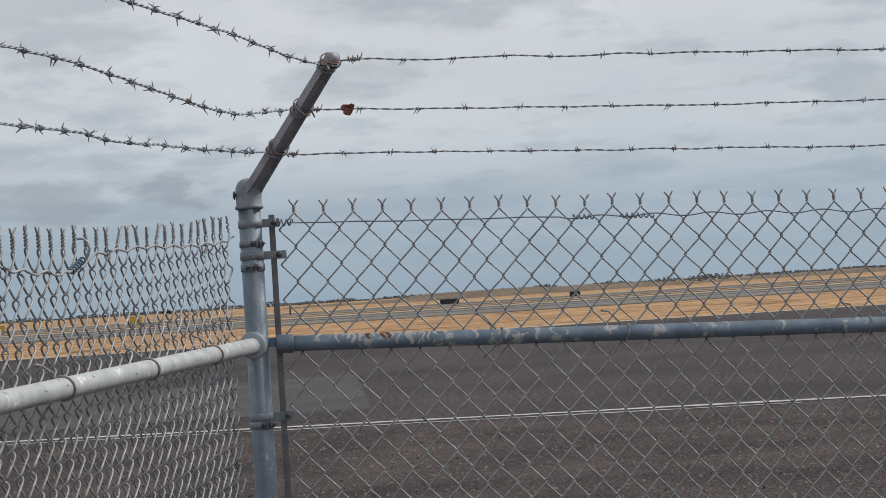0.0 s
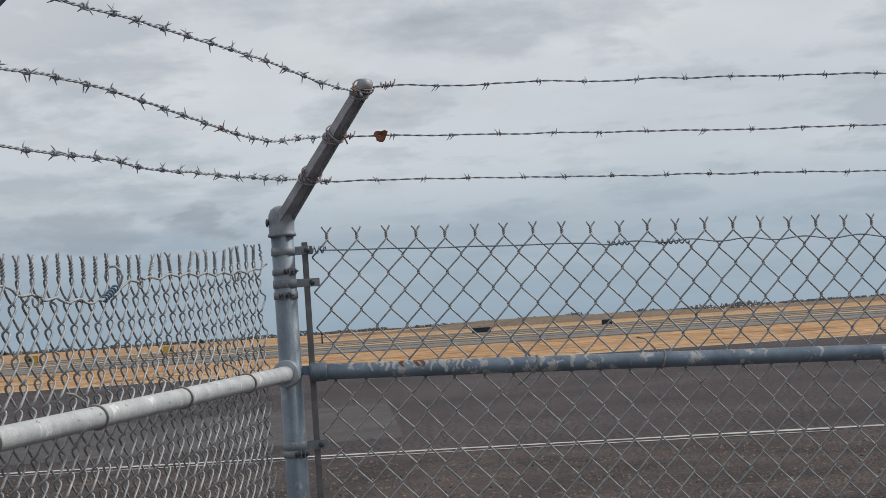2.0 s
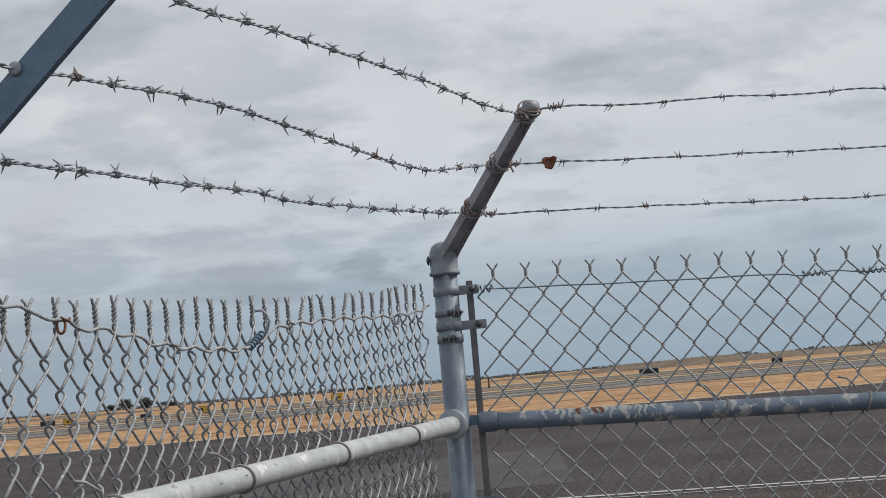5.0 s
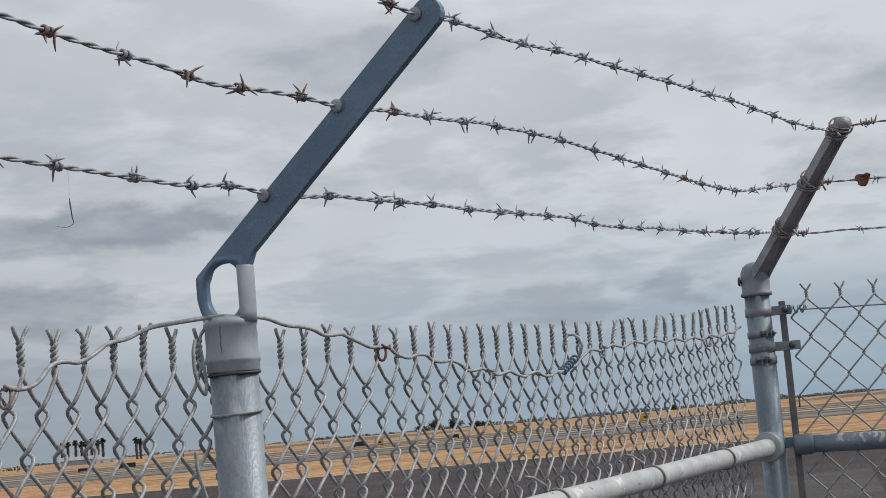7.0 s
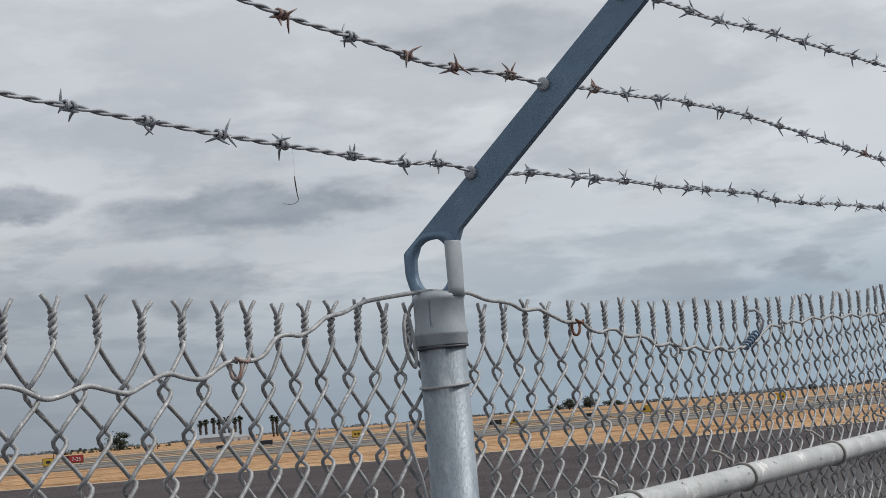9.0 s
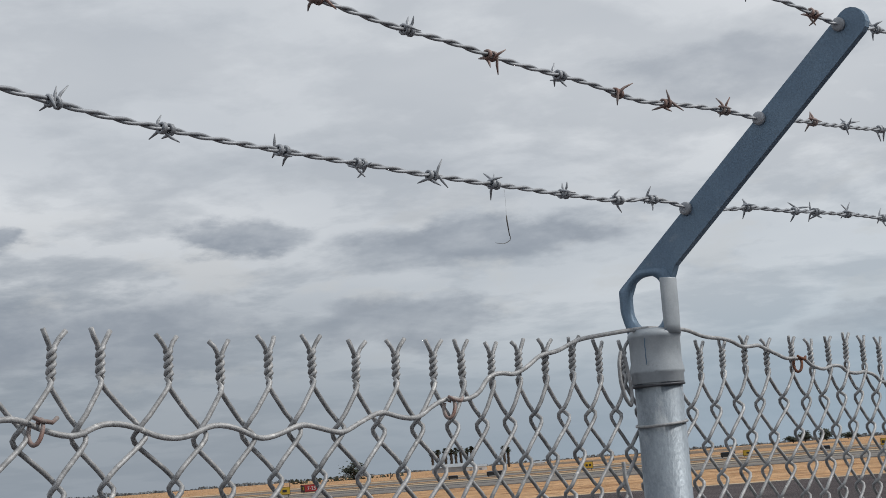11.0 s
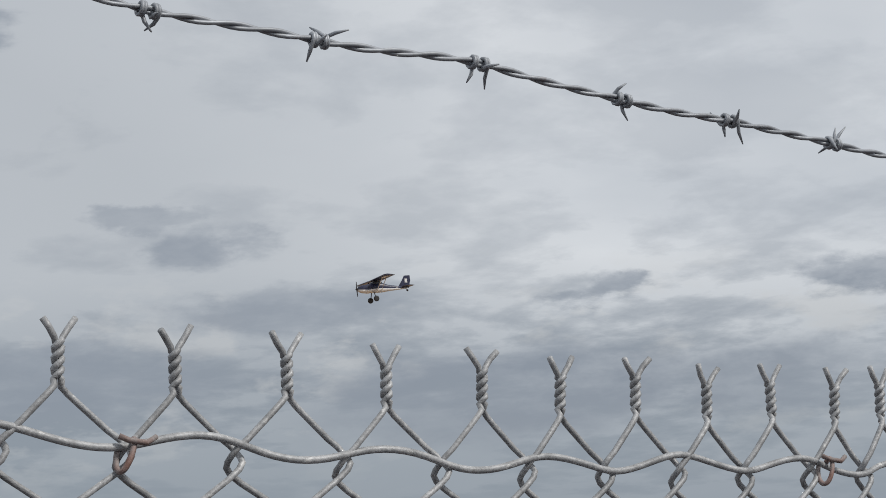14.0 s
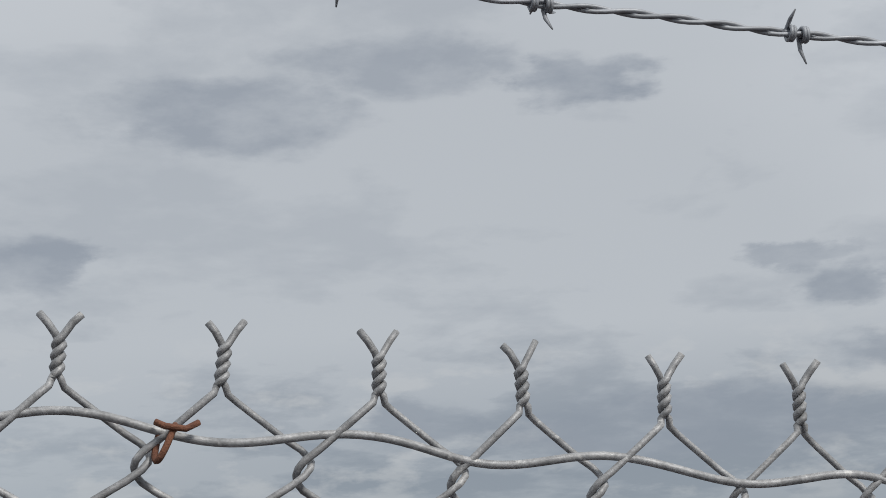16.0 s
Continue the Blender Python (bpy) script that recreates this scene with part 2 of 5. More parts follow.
FOLIAGE = material("dark_foliage", (0.030, 0.040, 0.028), (0.055, 0.062, 0.040), 0.5, 0.8, 0.0, 0.3, 4)
# distance haze is painted into this pale blue-grey tree colour
HAZE_TINT_WOOD = material("haze_tinted_far_trees", (0.19, 0.21, 0.225), (0.135, 0.15, 0.165), 0.06, 0.9, 0.0, 0.2, 1)
BARK = material("bark", (0.10, 0.08, 0.065), (0.07, 0.055, 0.045), 3.0, 0.9, 0.0, 0.5, 20)
YELLOW = material("yellow_sign_face", (0.60, 0.40, 0.04), (0.52, 0.34, 0.04), 4, 0.6, 0.0, 0.0, 50)
RED = material("red_sign_face", (0.42, 0.03, 0.03), (0.36, 0.025, 0.025), 4, 0.6, 0.0, 0.0, 50)
BLACK = material("matt_black", (0.02, 0.021, 0.023), (0.03, 0.03, 0.032), 4, 0.7, 0.0, 0.1, 50)
WHITE = material("white_paint", (0.78, 0.78, 0.76), (0.70, 0.70, 0.69), 3, 0.5, 0.0, 0.0, 50)
NAVY = material("navy_paint", (0.018, 0.022, 0.055), (0.026, 0.03, 0.07), 2, 0.35, 0.0, 0.0, 50)
GLASS_DARK = material("dark_glazing", (0.03, 0.035, 0.045), (0.05, 0.055, 0.065), 2, 0.12, 0.0, 0.0, 50)
GREY_ROOF = material("grey_roofing", (0.33, 0.35, 0.37), (0.26, 0.28, 0.30), 0.3, 0.8, 0.0, 0.1, 5)

for dull in (ASPHALT, ASPHALT_PATCH, GRAVEL, PEBBLE, DRY_GRASS, MOUND, PALE_SAND):
    dull.node_tree.nodes["Principled BSDF"].inputs["Specular IOR Level"].default_value = 0.15


# ---------------------------------------------------------------- mesh helpers
def mesh_object(name, verts, faces, mat, parent=None, label="", smooth=True):
    me = bpy.data.meshes.new(name)
    me.from_pydata([tuple(map(float, v)) for v in verts], [], faces)
    if smooth:
        me.polygons.foreach_set("use_smooth", [True] * len(me.polygons))
    me.materials.append(mat)
    me.update()
    ob = new(name, me)
    if parent:
        ob.parent = parent
    return tagged(ob, label)


def part(name, bm, mat, parent, label="", smooth=False):
    me = bpy.data.meshes.new(name)
    bm.to_mesh(me)
    bm.free()
    me.materials.append(mat)
    if smooth:
        me.polygons.foreach_set("use_smooth", [True] * len(me.polygons))
    ob = new(name, me)
    ob.parent = parent
    return tagged(ob, label)


def thing(name, place, label, category, group="", kind="", rz=0.0):
    ob = new(name)
    ob.matrix_basis = pose(*place, 0, 0, rz)
    ob.empty_display_size = 0.05
    return tagged(ob, label, category, group, kind)


def tube(points, radius, sides=6, caps=True):
    """Vertices and faces of a round wire along points; radius may be one number or one per point."""
    p = np.asarray(points, float)
    r = np.broadcast_to(np.asarray(radius, float), (len(p),))
    tan = np.gradient(p, axis=0)
    tan /= np.linalg.norm(tan, axis=1)[:, None] + 1e-12
    first = np.array((0, 0, 1.0)) if abs(tan[0][2]) < 0.9 else np.array((1.0, 0, 0))
    u = first - tan[0] * (first @ tan[0])
    u /= np.linalg.norm(u)
    rings, ang = [], np.arange(sides) * 2 * math.pi / sides
    for i in range(len(p)):
        u = u - tan[i] * (u @ tan[i])
        u /= np.linalg.norm(u) + 1e-12
        v = np.cross(tan[i], u)
        rings.append(p[i] + r[i] * (np.cos(ang)[:, None] * u + np.sin(ang)[:, None] * v))
    verts = np.concatenate(rings)
    faces = [(i * sides + j, i * sides + (j + 1) % sides, (i + 1) * sides + (j + 1) % sides, (i + 1) * sides + j)
             for i in range(len(p) - 1) for j in range(sides)]
    if caps:
        faces += [tuple(range(sides))[::-1], tuple((len(p) - 1) * sides + j for j in range(sides))]
    return verts, faces


def joined(*pieces):
    verts, faces, n = [], [], 0
    for v, f in pieces:
        verts.append(np.asarray(v, float))
        faces += [tuple(i + n for i in face) for face in f]
        n += len(v)
    return np.concatenate(verts), faces


def lathe(profile, sides=32):
    """A turned body round z from (radius, height) pairs."""
    verts, ang = [], np.arange(sides) * 2 * math.pi / sides
    for r, z in profile:
        verts += [(r * math.cos(a), r * math.sin(a), z) for a in ang]
    faces = [(i * sides + j, i * sides + (j + 1) % sides, (i + 1) * sides + (j + 1) % sides, (i + 1) * sides + j)
             for i in range(len(profile) - 1) for j in range(sides)]
    faces += [tuple(range(sides))[::-1], tuple((len(profile) - 1) * sides + j for j in range(sides))]
    return np.array(verts), faces


def moved(piece, m):
    v, f = piece
    return np.array([m @ Vector(p) for p in v]), f


def box_bm(size, centre=(0, 0, 0), bevel=0.0, rot=None):
    bm = bmesh.new()
    bmesh.ops.create_cube(bm, size=1.0)
    bmesh.ops.scale(bm, vec=size, verts=bm.verts)
    if bevel:
        bmesh.ops.bevel(bm, geom=bm.edges[:], offset=bevel, segments=2, affect="EDGES")
    if rot is not None:
        bmesh.ops.transform(bm, matrix=rot, verts=bm.verts)
    bmesh.ops.translate(bm, vec=centre, verts=bm.verts)
    return bm


def smooth_line(knots, step=0.02):
    """A Catmull-Rom line through a few (a, b, ...) knots, sampled by the first coordinate."""
    k = np.array(knots, float)
    a = np.arange(k[0, 0], k[-1, 0] + 1e-9, step)
    return a, [np.interp(a, k[:, 0], k[:, i]) for i in range(1, k.shape[1])]


def softened(values, width):
    w = np.hanning(width + 2)[1:-1]
    w /= w.sum()
    return np.convolve(np.pad(values, (width // 2, width - 1 - width // 2), mode="edge"), w, mode="valid")


# ---------------------------------------------------------------- ground
EYE = (-4.2, -1.2)
NORMAL = Vector((0.9848, 0.1736, 0))          # across the runways, away from the fence
ALONG = Vector((0.1736, -0.9848, 0))


def strip(name, near, far, z, mat, label, a=-900.0, b=900.0, category="", wobble=0.0, kind="structure"):
    """A flat band parallel to the runway, with its own small thickness."""
    n = 240 if wobble else 2
    top = []
    for i in range(n):
        s = a + (b - a) * i / (n - 1)
        w = wobble * (noise.noise((s * 0.11, near, 0)) + 0.5 * noise.noise((s * 0.5, near, 3)))
        top.append((NORMAL * (near + w) + ALONG * s, NORMAL * far + ALONG * s))
    verts = [(p.x, p.y, z) for pair in top for p in pair] + [(p.x, p.y, z - 0.3) for pair in top for p in pair]
    m = 2 * n
    faces = []
    for i in range(n - 1):
        q = 2 * i
        faces += [(q, q + 2, q + 3, q + 1), (q, q + m, q + m + 2, q + 2), (q + 1, q + 3, q + m + 3, q + m + 1)]
    faces += [(0, 1, m + 1, m), (m - 2, 2 * m - 2, 2 * m - 1, m - 1)]
    ob = mesh_object(name, verts, faces, mat, smooth=False)
    return tagged(ob, label, category or name.split("_")[0], kind=kind)


def make_ground():
    # one sheet to the horizon, gently uneven far out
    n, rings = 96, [0, 30, 60, 90, 130, 190, 260, 360, 500, 700, 1000, 1500, 2200, 3200, 4600]
    verts, faces = [(0, 0, -0.05)], []
    for r in rings[1:]:
        for k in range(n):
            a = 2 * math.pi * k / n
            lift = max(0.0, min(1.0, (r - 300) / 1200))
            h = lift * (1.5 + 2.5 * noise.noise((math.cos(a) * r * 0.002, math.sin(a) * r * 0.002, 1.0)))
            verts.append((r * math.cos(a), r * math.sin(a), -0.05 + h))
    faces += [(0, 1 + k, 1 + (k + 1) % n) for k in range(n)]
    for i in range(len(rings) - 2):
        o = 1 + i * n
        faces += [(o + k, o + n + k, o + n + (k + 1) % n, o + (k + 1) % n) for k in range(n)]
    tagged(mesh_object("ground", verts, faces, DRY_GRASS), "flat field of dry tan grass reaching the horizon", "ground", kind="structure")
    strip("pavement", -90, 75.0, 0.0, ASPHALT, "dark grey worn asphalt apron behind the fence", -250, 300, "pavement", 0.25)
    strip("trim_sand", 75.2, 77.2, -0.01, PALE_SAND, "pale sandy edge between asphalt and dry grass", -300, 400, "verge", 0.5)
    strip("road_taxiway", 148, 209, -0.01, RUNWAY, "pale grey concrete taxiway across the dry field", -700, 900, "taxiway", 1.5)
    strip("road_edge", 142, 147.8, -0.015, RUNWAY_DARK, "dark asphalt shoulder beside the taxiway", -700, 900, "shoulder", 0.6)
    strip("road_shoulder", 211, 224, -0.012, PALE_SAND, "pale dusty shoulder of the taxiway", -700, 900, "shoulder", 1.5)
    strip("road_runway", 262, 300, 0.02, RUNWAY, "long grey runway across the dry airfield", -1100, 1300, "runway", 1.0)
    strip("road_runway_edge", 300.2, 312, 0.01, RUNWAY_DARK, "dark asphalt edge of the runway", -1100, 1300, "runway", 1.0)
    for near, far in ((172.0, 174.5), (196.0, 200.0)):
        strip("road_seam", near, far, 0.02, RUNWAY_DARK, "dark sealed seam along the taxiway", -700, 900, "seam", 0.8)
    for near, far in ((226.0, 238.0), (314.0, 338.0), (395.0, 425.0), (460.0, 510.0), (600.0, 680.0)):
        strip("ground_scrub", near, far, 0.03, MOUND, "band of brown scrubby earth in the dry field", -1200, 1400, "scrub", 3.0)
    for near, far in ((430.0, 445.0), (530.0, 575.0)):
        strip("ground_pale", near, far, 0.03, PALE_SAND, "band of pale bleached grass in the dry field", -1200, 1400, "grass", 4.0)
    strip("road_far", 350, 385, 0.05, PALE_SAND, "pale dirt track in the far dry field", -1200, 1400, "track", 2.0)


def quad(name, corners, z, mat, label, category):
    """A flat patch with rough edges lying on the apron."""
    pts, c = [], [Vector((*p, 0)) for p in corners]
    for i in range(4):
        a, b = c[i], c[(i + 1) % 4]
        for k in range(24):
            p = a.lerp(b, k / 24)
            d = (b - a).normalized().cross(Vector((0, 0, 1)))
            pts.append(p + d * 0.06 * noise.noise(p * 1.7))
    verts = [(p.x, p.y, z) for p in pts]
    ob = mesh_object(name, verts, [tuple(range(len(verts)))], mat, smooth=False)
    return tagged(ob, label, category, kind="structure")


make_ground()
quad("trim_line", [(19.0, 24), (19.22, 24), (19.62, -12), (19.40, -12)], 0.008, LINE_PAINT, "thin worn white line painted across the asphalt", "line")
quad("pavement_patch", [(20.6, 12.0), (29.0, 17.0), (35.5, 7.5), (22.5, 4.4)], 0.004, ASPHALT_PATCH, "paler worn patch of asphalt paving", "pavement")
quad("trim_line_second", [(18.45, 24), (18.55, 24), (18.95, -2), (18.85, -2)], 0.008, LINE_PAINT, "thin worn white line painted across the asphalt", "line")
quad("pavement_strip", [(0.6, 18), (18.1, 20), (18.7, -14), (0.9, -14)], 0.004, GRAVEL, "rough gravelly asphalt beside the fence", "pavement")



def pebbles():
    """Loose stones on the rough asphalt, each a small uneven lump."""
    rng = random.Random(77)
    verts, faces = [], []
    for _ in range(12000):
        x, y = rng.uniform(8.0, 17.9), rng.uniform(-6.0, 10.5)
        r = 0.006 + 0.021 * rng.random() ** 3
        n = len(verts)
        for dx, dy, dz in ((1, 0, 0), (0, 1, 0), (-1, 0, 0), (0, -1, 0), (0, 0, 1)):
            k = r * rng.uniform(0.7, 1.3)
            verts.append((x + dx * k, y + dy * k, 0.004 + dz * k * 0.8))
        faces += [(n, n + 1, n + 4), (n + 1, n + 2, n + 4), (n + 2, n + 3, n + 4), (n + 3, n, n + 4)]
    tagged(mesh_object("gravel", verts, faces, PEBBLE, smooth=False), "loose brown and grey stones on the asphalt", "gravel", kind="stuff")


pebbles()

# ---------------------------------------------------------------- fence layout
CORNER = Vector((0.2, -0.045))
RIGHT = Vector((0.306, -0.952)).normalized()
LEAN = Vector((-0.589, -0.808)).normalized()      # the way the corner arm overhangs
LINE_X, LINE_Y = -2.19, -0.035
SLOPE = -0.034                                      # fall of the second panel along its length


def barb_pair(rng):
    """Two short wires wrapped round the strand (along x), four sharp ends."""
    pieces = []
    for k in range(2):
        x0, turn0 = -0.003 + 0.005 * k, 1.57 * k + rng.uniform(-0.4, 0.4)
        turns, r = 2.0, 0.0044
        a = np.linspace(0, turns * 2 * math.pi, 19)
        helix = np.stack([x0 + 0.0022 * a / 6.28 * (1 if k else -1) * 0.9, r * np.cos(a + turn0), r * np.sin(a + turn0)], 1)
        t0, t1 = helix[0] - helix[1], helix[-1] - helix[-2]
        t0, t1 = t0 / np.linalg.norm(t0), t1 / np.linalg.norm(t1)
        lean0, lean1 = np.array((rng.uniform(-0.6, 0.6), 0, 0)), np.array((rng.uniform(-0.6, 0.6), 0, 0))
        l0, l1 = rng.uniform(0.011, 0.0175), rng.uniform(0.011, 0.0175)
        start = [helix[0] + (t0 + lean0) * l0, helix[0] + (t0 + lean0 * 0.5) * l0 * 0.45]
        end = [helix[-1] + (t1 + lean1 * 0.5) * l1 * 0.45, helix[-1] + (t1 + lean1) * l1]
        pts = np.concatenate([start, helix, end])
        rad = np.full(len(pts), 0.0015)
        rad[0] = rad[-1] = 0.0005
        pieces.append(tube(pts, rad, 5))
    return joined(*pieces)


BARBS = []
for k in range(5):
    v, f = barb_pair(random.Random(40 + k))
    me = bpy.data.meshes.new("barb")
    me.from_pydata([tuple(map(float, p)) for p in v], [], f)
    me.polygons.foreach_set("use_smooth", [True] * len(me.polygons))
    me.materials.append(BARB_WIRE)
    BARBS.append(me)
RUSTY_BARBS = []
for me in BARBS:
    me = me.copy()
    me.name = "barb"
    me.materials[0] = BARB_RUST
    RUSTY_BARBS.append(me)


def barbed_strand(points, label, first=0.06, gap=0.128, rusty=0.12, seed=0, wave=0.0025, at_x=(), thick=0.00165):
    """A strand of two twisted wires through points, with barbs every gap metres."""
    rng = random.Random(seed)
    k = np.array(points, float)
    d = np.r_[0, np.cumsum(np.linalg.norm(np.diff(k, axis=0), axis=1))]
    s = np.arange(0, d[-1], 0.006)
    line = np.stack([softened(np.interp(s, d, k[:, i]), 25) for i in range(3)], 1)
    line[0], line[-1] = k[0], k[-1]
    for i, off in ((1, 0.0), (2, 9.0)):
        line[:, i] += wave * np.array([noise.noise((x * 9.0 + seed * 3.1, off, seed)) for x in s])
    tan = np.gradient(line, axis=0)
    tan /= np.linalg.norm(tan, axis=1)[:, None]
    side = np.cross(tan, (0, 0, 1.0))
    side /= np.linalg.norm(side, axis=1)[:, None]
    up = np.cross(side, tan)
    o = thing("barbed_wire", tuple(line[0]), label, "barbed wire", "barbed wire strands")
    here = np.array(line[0])
    turn = 2 * math.pi * s / 0.062 + 0.6 * np.sin(s * 7)
    for ph in (0.0, math.pi):
        w = line + 0.97 * thick * (np.cos(turn + ph)[:, None] * side + np.sin(turn + ph)[:, None] * up)
        v, f = tube(w - here, thick, 6)
        mesh_object("strand_wire", v, f, BARB_WIRE, o)
    places, at = [], first
    while at < s[-1] - 0.02:
        places.append(int(at / 0.006))
        at += gap * rng.uniform(0.88, 1.14)
    if at_x:
        places = [int(np.argmin(np.abs(line[:, 0] - x))) for x in at_x]
    for i in places:
        kinds = RUSTY_BARBS if rng.random() < rusty else BARBS
        ob = new("barb", kinds[rng.randrange(len(BARBS))])
        ob.parent = o
        x, y, z = Vector(tan[i]), Vector(side[i]), Vector(up[i])
        m = Matrix((x, y, z)).transposed().to_4x4()
        ob.matrix_basis = Matrix.Translation(Vector(line[i] - here)) @ m @ Matrix.Rotation(rng.uniform(0, 6.28), 4, "X") @ Matrix.Scale(thick / 0.00165, 4)
    return o


# ---------------------------------------------------------------- chain-link
WIRE_R = 0.0024


def fabric_wire(x0, x1, top, h, first_left, bottom=0.04, tip_left=True, r=WIRE_R, rng=None, tip=True, length=0.027, over=0.0048, soft=True, lean=0.005):
    """One bent wire of the mesh between two columns x0 and x1; y is the depth. The tip is twisted with its neighbour."""
    half, d = h / 2, (0.0066 if soft else 0.0056)
    c, a = (x0 + x1) / 2, (x1 - x0) / 2 + over
    pts = []
    tipx = x0 if tip_left else x1
    sgn = 1 if tip_left else -1
    # prong and twist, from the top down
    j = top
    spread = rng.uniform(0.0105, 0.0135)
    pts.append((tipx + sgn * spread, rng.uniform(-0.003, 0.003), j + 0.0135 + rng.uniform(-0.002, 0.002)))
    pts.append((tipx + sgn * (spread * 0.5 + 0.001), 0.0, j + 0.0068))
    turns = 2.0 if soft else 1.5
    for k in range(13):
        q = k / 12
        ang = math.pi * (0 if sgn > 0 else 1) - 2 * math.pi * turns * q
        pts.append((tipx + 1.12 * r * math.cos(ang), 1.12 * r * math.sin(ang), j - length * q))
    pts = [(x + (lean if soft else 0.0) * (z - j + length) / (length + 0.012), y, z) for x, y, z in pts]
    if not tip:
        pts = []
    z = j - length - 0.001
    left = tip_left
    if soft:
        s = [0.0, 0.08, 0.18, 0.31, 0.5, 0.69, 0.82, 0.92]
        shape = [-1.0, -0.965, -0.83, -0.53, 0.0, 0.53, 0.83, 0.965]
        depth = [0.0, 0.7, 0.95, 1.0, 1.0, 1.0, 0.95, 0.7]
    else:
        s = [0.0, 0.05, 0.18, 0.5, 0.82, 0.95]
        shape = [-1.0, -0.93, -0.66, 0.0, 0.66, 0.93]
        depth = [0.0, 0.75, 1.0, 1.0, 1.0, 0.75]
    begin = True
    while z > bottom:
        for q, xx, dd in zip(s, shape, depth):
            if begin and q < (0.05 if soft else 0.15):
                continue
            if begin and soft and q < 0.6:
                # the legs leave the twist in a straight line
                start = tipx - (c + 0.53 * a * sgn)
                pts.append((c + 0.53 * a * sgn + start * (1 - q / 0.69), d * dd * (1 if left else -1), z - half * q))
                continue
            x = c + a * xx * (1 if left else -1)
            y = d * dd * (1 if left else -1)
            pts.append((x, y, z - half * q))
        begin = False
        left = not left
        z -= half
    return tube(pts, r, 6)


def chain_link(name, columns, tops, h, place, angle, label, odd=False, length=0.027, seed=1, over=0.0048, soft=True, bent=None):
    """columns: x of every half pitch; even ones carry a twisted tip. tops: height of each column's tip."""
    rng = random.Random(seed)
    leans = [rng.uniform(-0.001, 0.005) + (bent.get(k, 0.0) if bent else 0.0) for k in range(len(columns))]
    o = thing(name, (*place, 0), label, "chain-link mesh", rz=angle)
    for k in range(len(columns) - 1):
        tip_left = (k % 2 == 0) != odd
        top = tops[k] if tip_left else tops[k + 1]
        v, f = fabric_wire(columns[k], columns[k + 1], top, h, tip_left, tip_left=tip_left, rng=rng, tip=not (odd and k == 0 and tip_left), length=length, over=over, soft=soft, lean=leans[k if tip_left else k + 1])
        mesh_object("wire", v, f, GALV_WIRE, o)
    return o


# first panel: tip number to place along x, slightly uneven as the mesh was pulled
TIP_NO = [-17, -10, -9, -8, -7, -5, 0, 5, 6, 7, 13, 17, 20, 26, 27, 42, 56]
TIP_X = [-5.0, -4.381, -4.282, -4.186, -4.096, -3.912, -3.501, -3.137, -3.082, -2.999, -2.607, -2.388, -2.212, -1.82, -1.738, -0.793, 0.135]
half_no = np.arange(-17, 56.01, 0.5)
cols = np.interp(half_no, TIP_NO, TIP_X)
jit = random.Random(5)
cols = cols + np.array([jit.uniform(-0.0015, 0.0015) for _ in cols])
tops = np.interp(cols, [-5.0, -4.35, -3.9, -3.5, -3.0, -2.2, -1.28, -0.88, -0.38, 0.13], [1.92, 1.892, 1.851, 1.828, 1.813, 1.817, 1.834, 1.845, 1.864, 1.904])
tops = tops + np.array([jit.uniform(-0.004, 0.004) for _ in cols])
# a few tips knocked over towards their neighbour
BENT = {2 * round(17 + np.interp(x, TIP_X, TIP_NO)): k for x, k in ((-0.72, 0.026), (-0.60, -0.012), (-0.47, 0.022), (-0.2, 0.015), (-0.08, -0.014))}
chain_link("chain_link_panel", cols, tops, 0.0935, (0, 0), 0, "galvanized chain-link mesh with twisted barbed top tips", seed=2, bent=BENT)

# second panel, beyond the corner post
PITCH2 = 0.0803
cols2 = np.arange(-1, 92) * PITCH2 / 2 + 0.120
cols2 = cols2 + np.array([jit.uniform(-0.002, 0.002) for _ in cols2])
tops2 = 1.942 + SLOPE * cols2 + np.array([jit.uniform(-0.002, 0.002) for _ in cols2])
chain_link("chain_link_panel", cols2, tops2, 0.0945, tuple(CORNER), math.degrees(math.atan2(RIGHT.y, RIGHT.x)), "galvanized chain-link mesh tied to a weathered rail", odd=True, length=0.017, seed=3, over=0.0026, soft=False)


def on_right(s, z, off=0.0):
    """A place s metres along the second panel, off metres towards the camera's side."""
    n = Vector((RIGHT.y, -RIGHT.x))
    p = CORNER + RIGHT * s + n * off
    return (p.x, p.y, z)


# ---------------------------------------------------------------- tension wires
def tension_wire(points, mat, label, r=0.0027):
    o = thing("tension_wire", tuple(points[0]), label, "wire")
    p = np.array(points) - np.array(points[0])
    v, f = tube(p, r, 8)
    mesh_object("long_wire", v, f, mat, o)
    return o


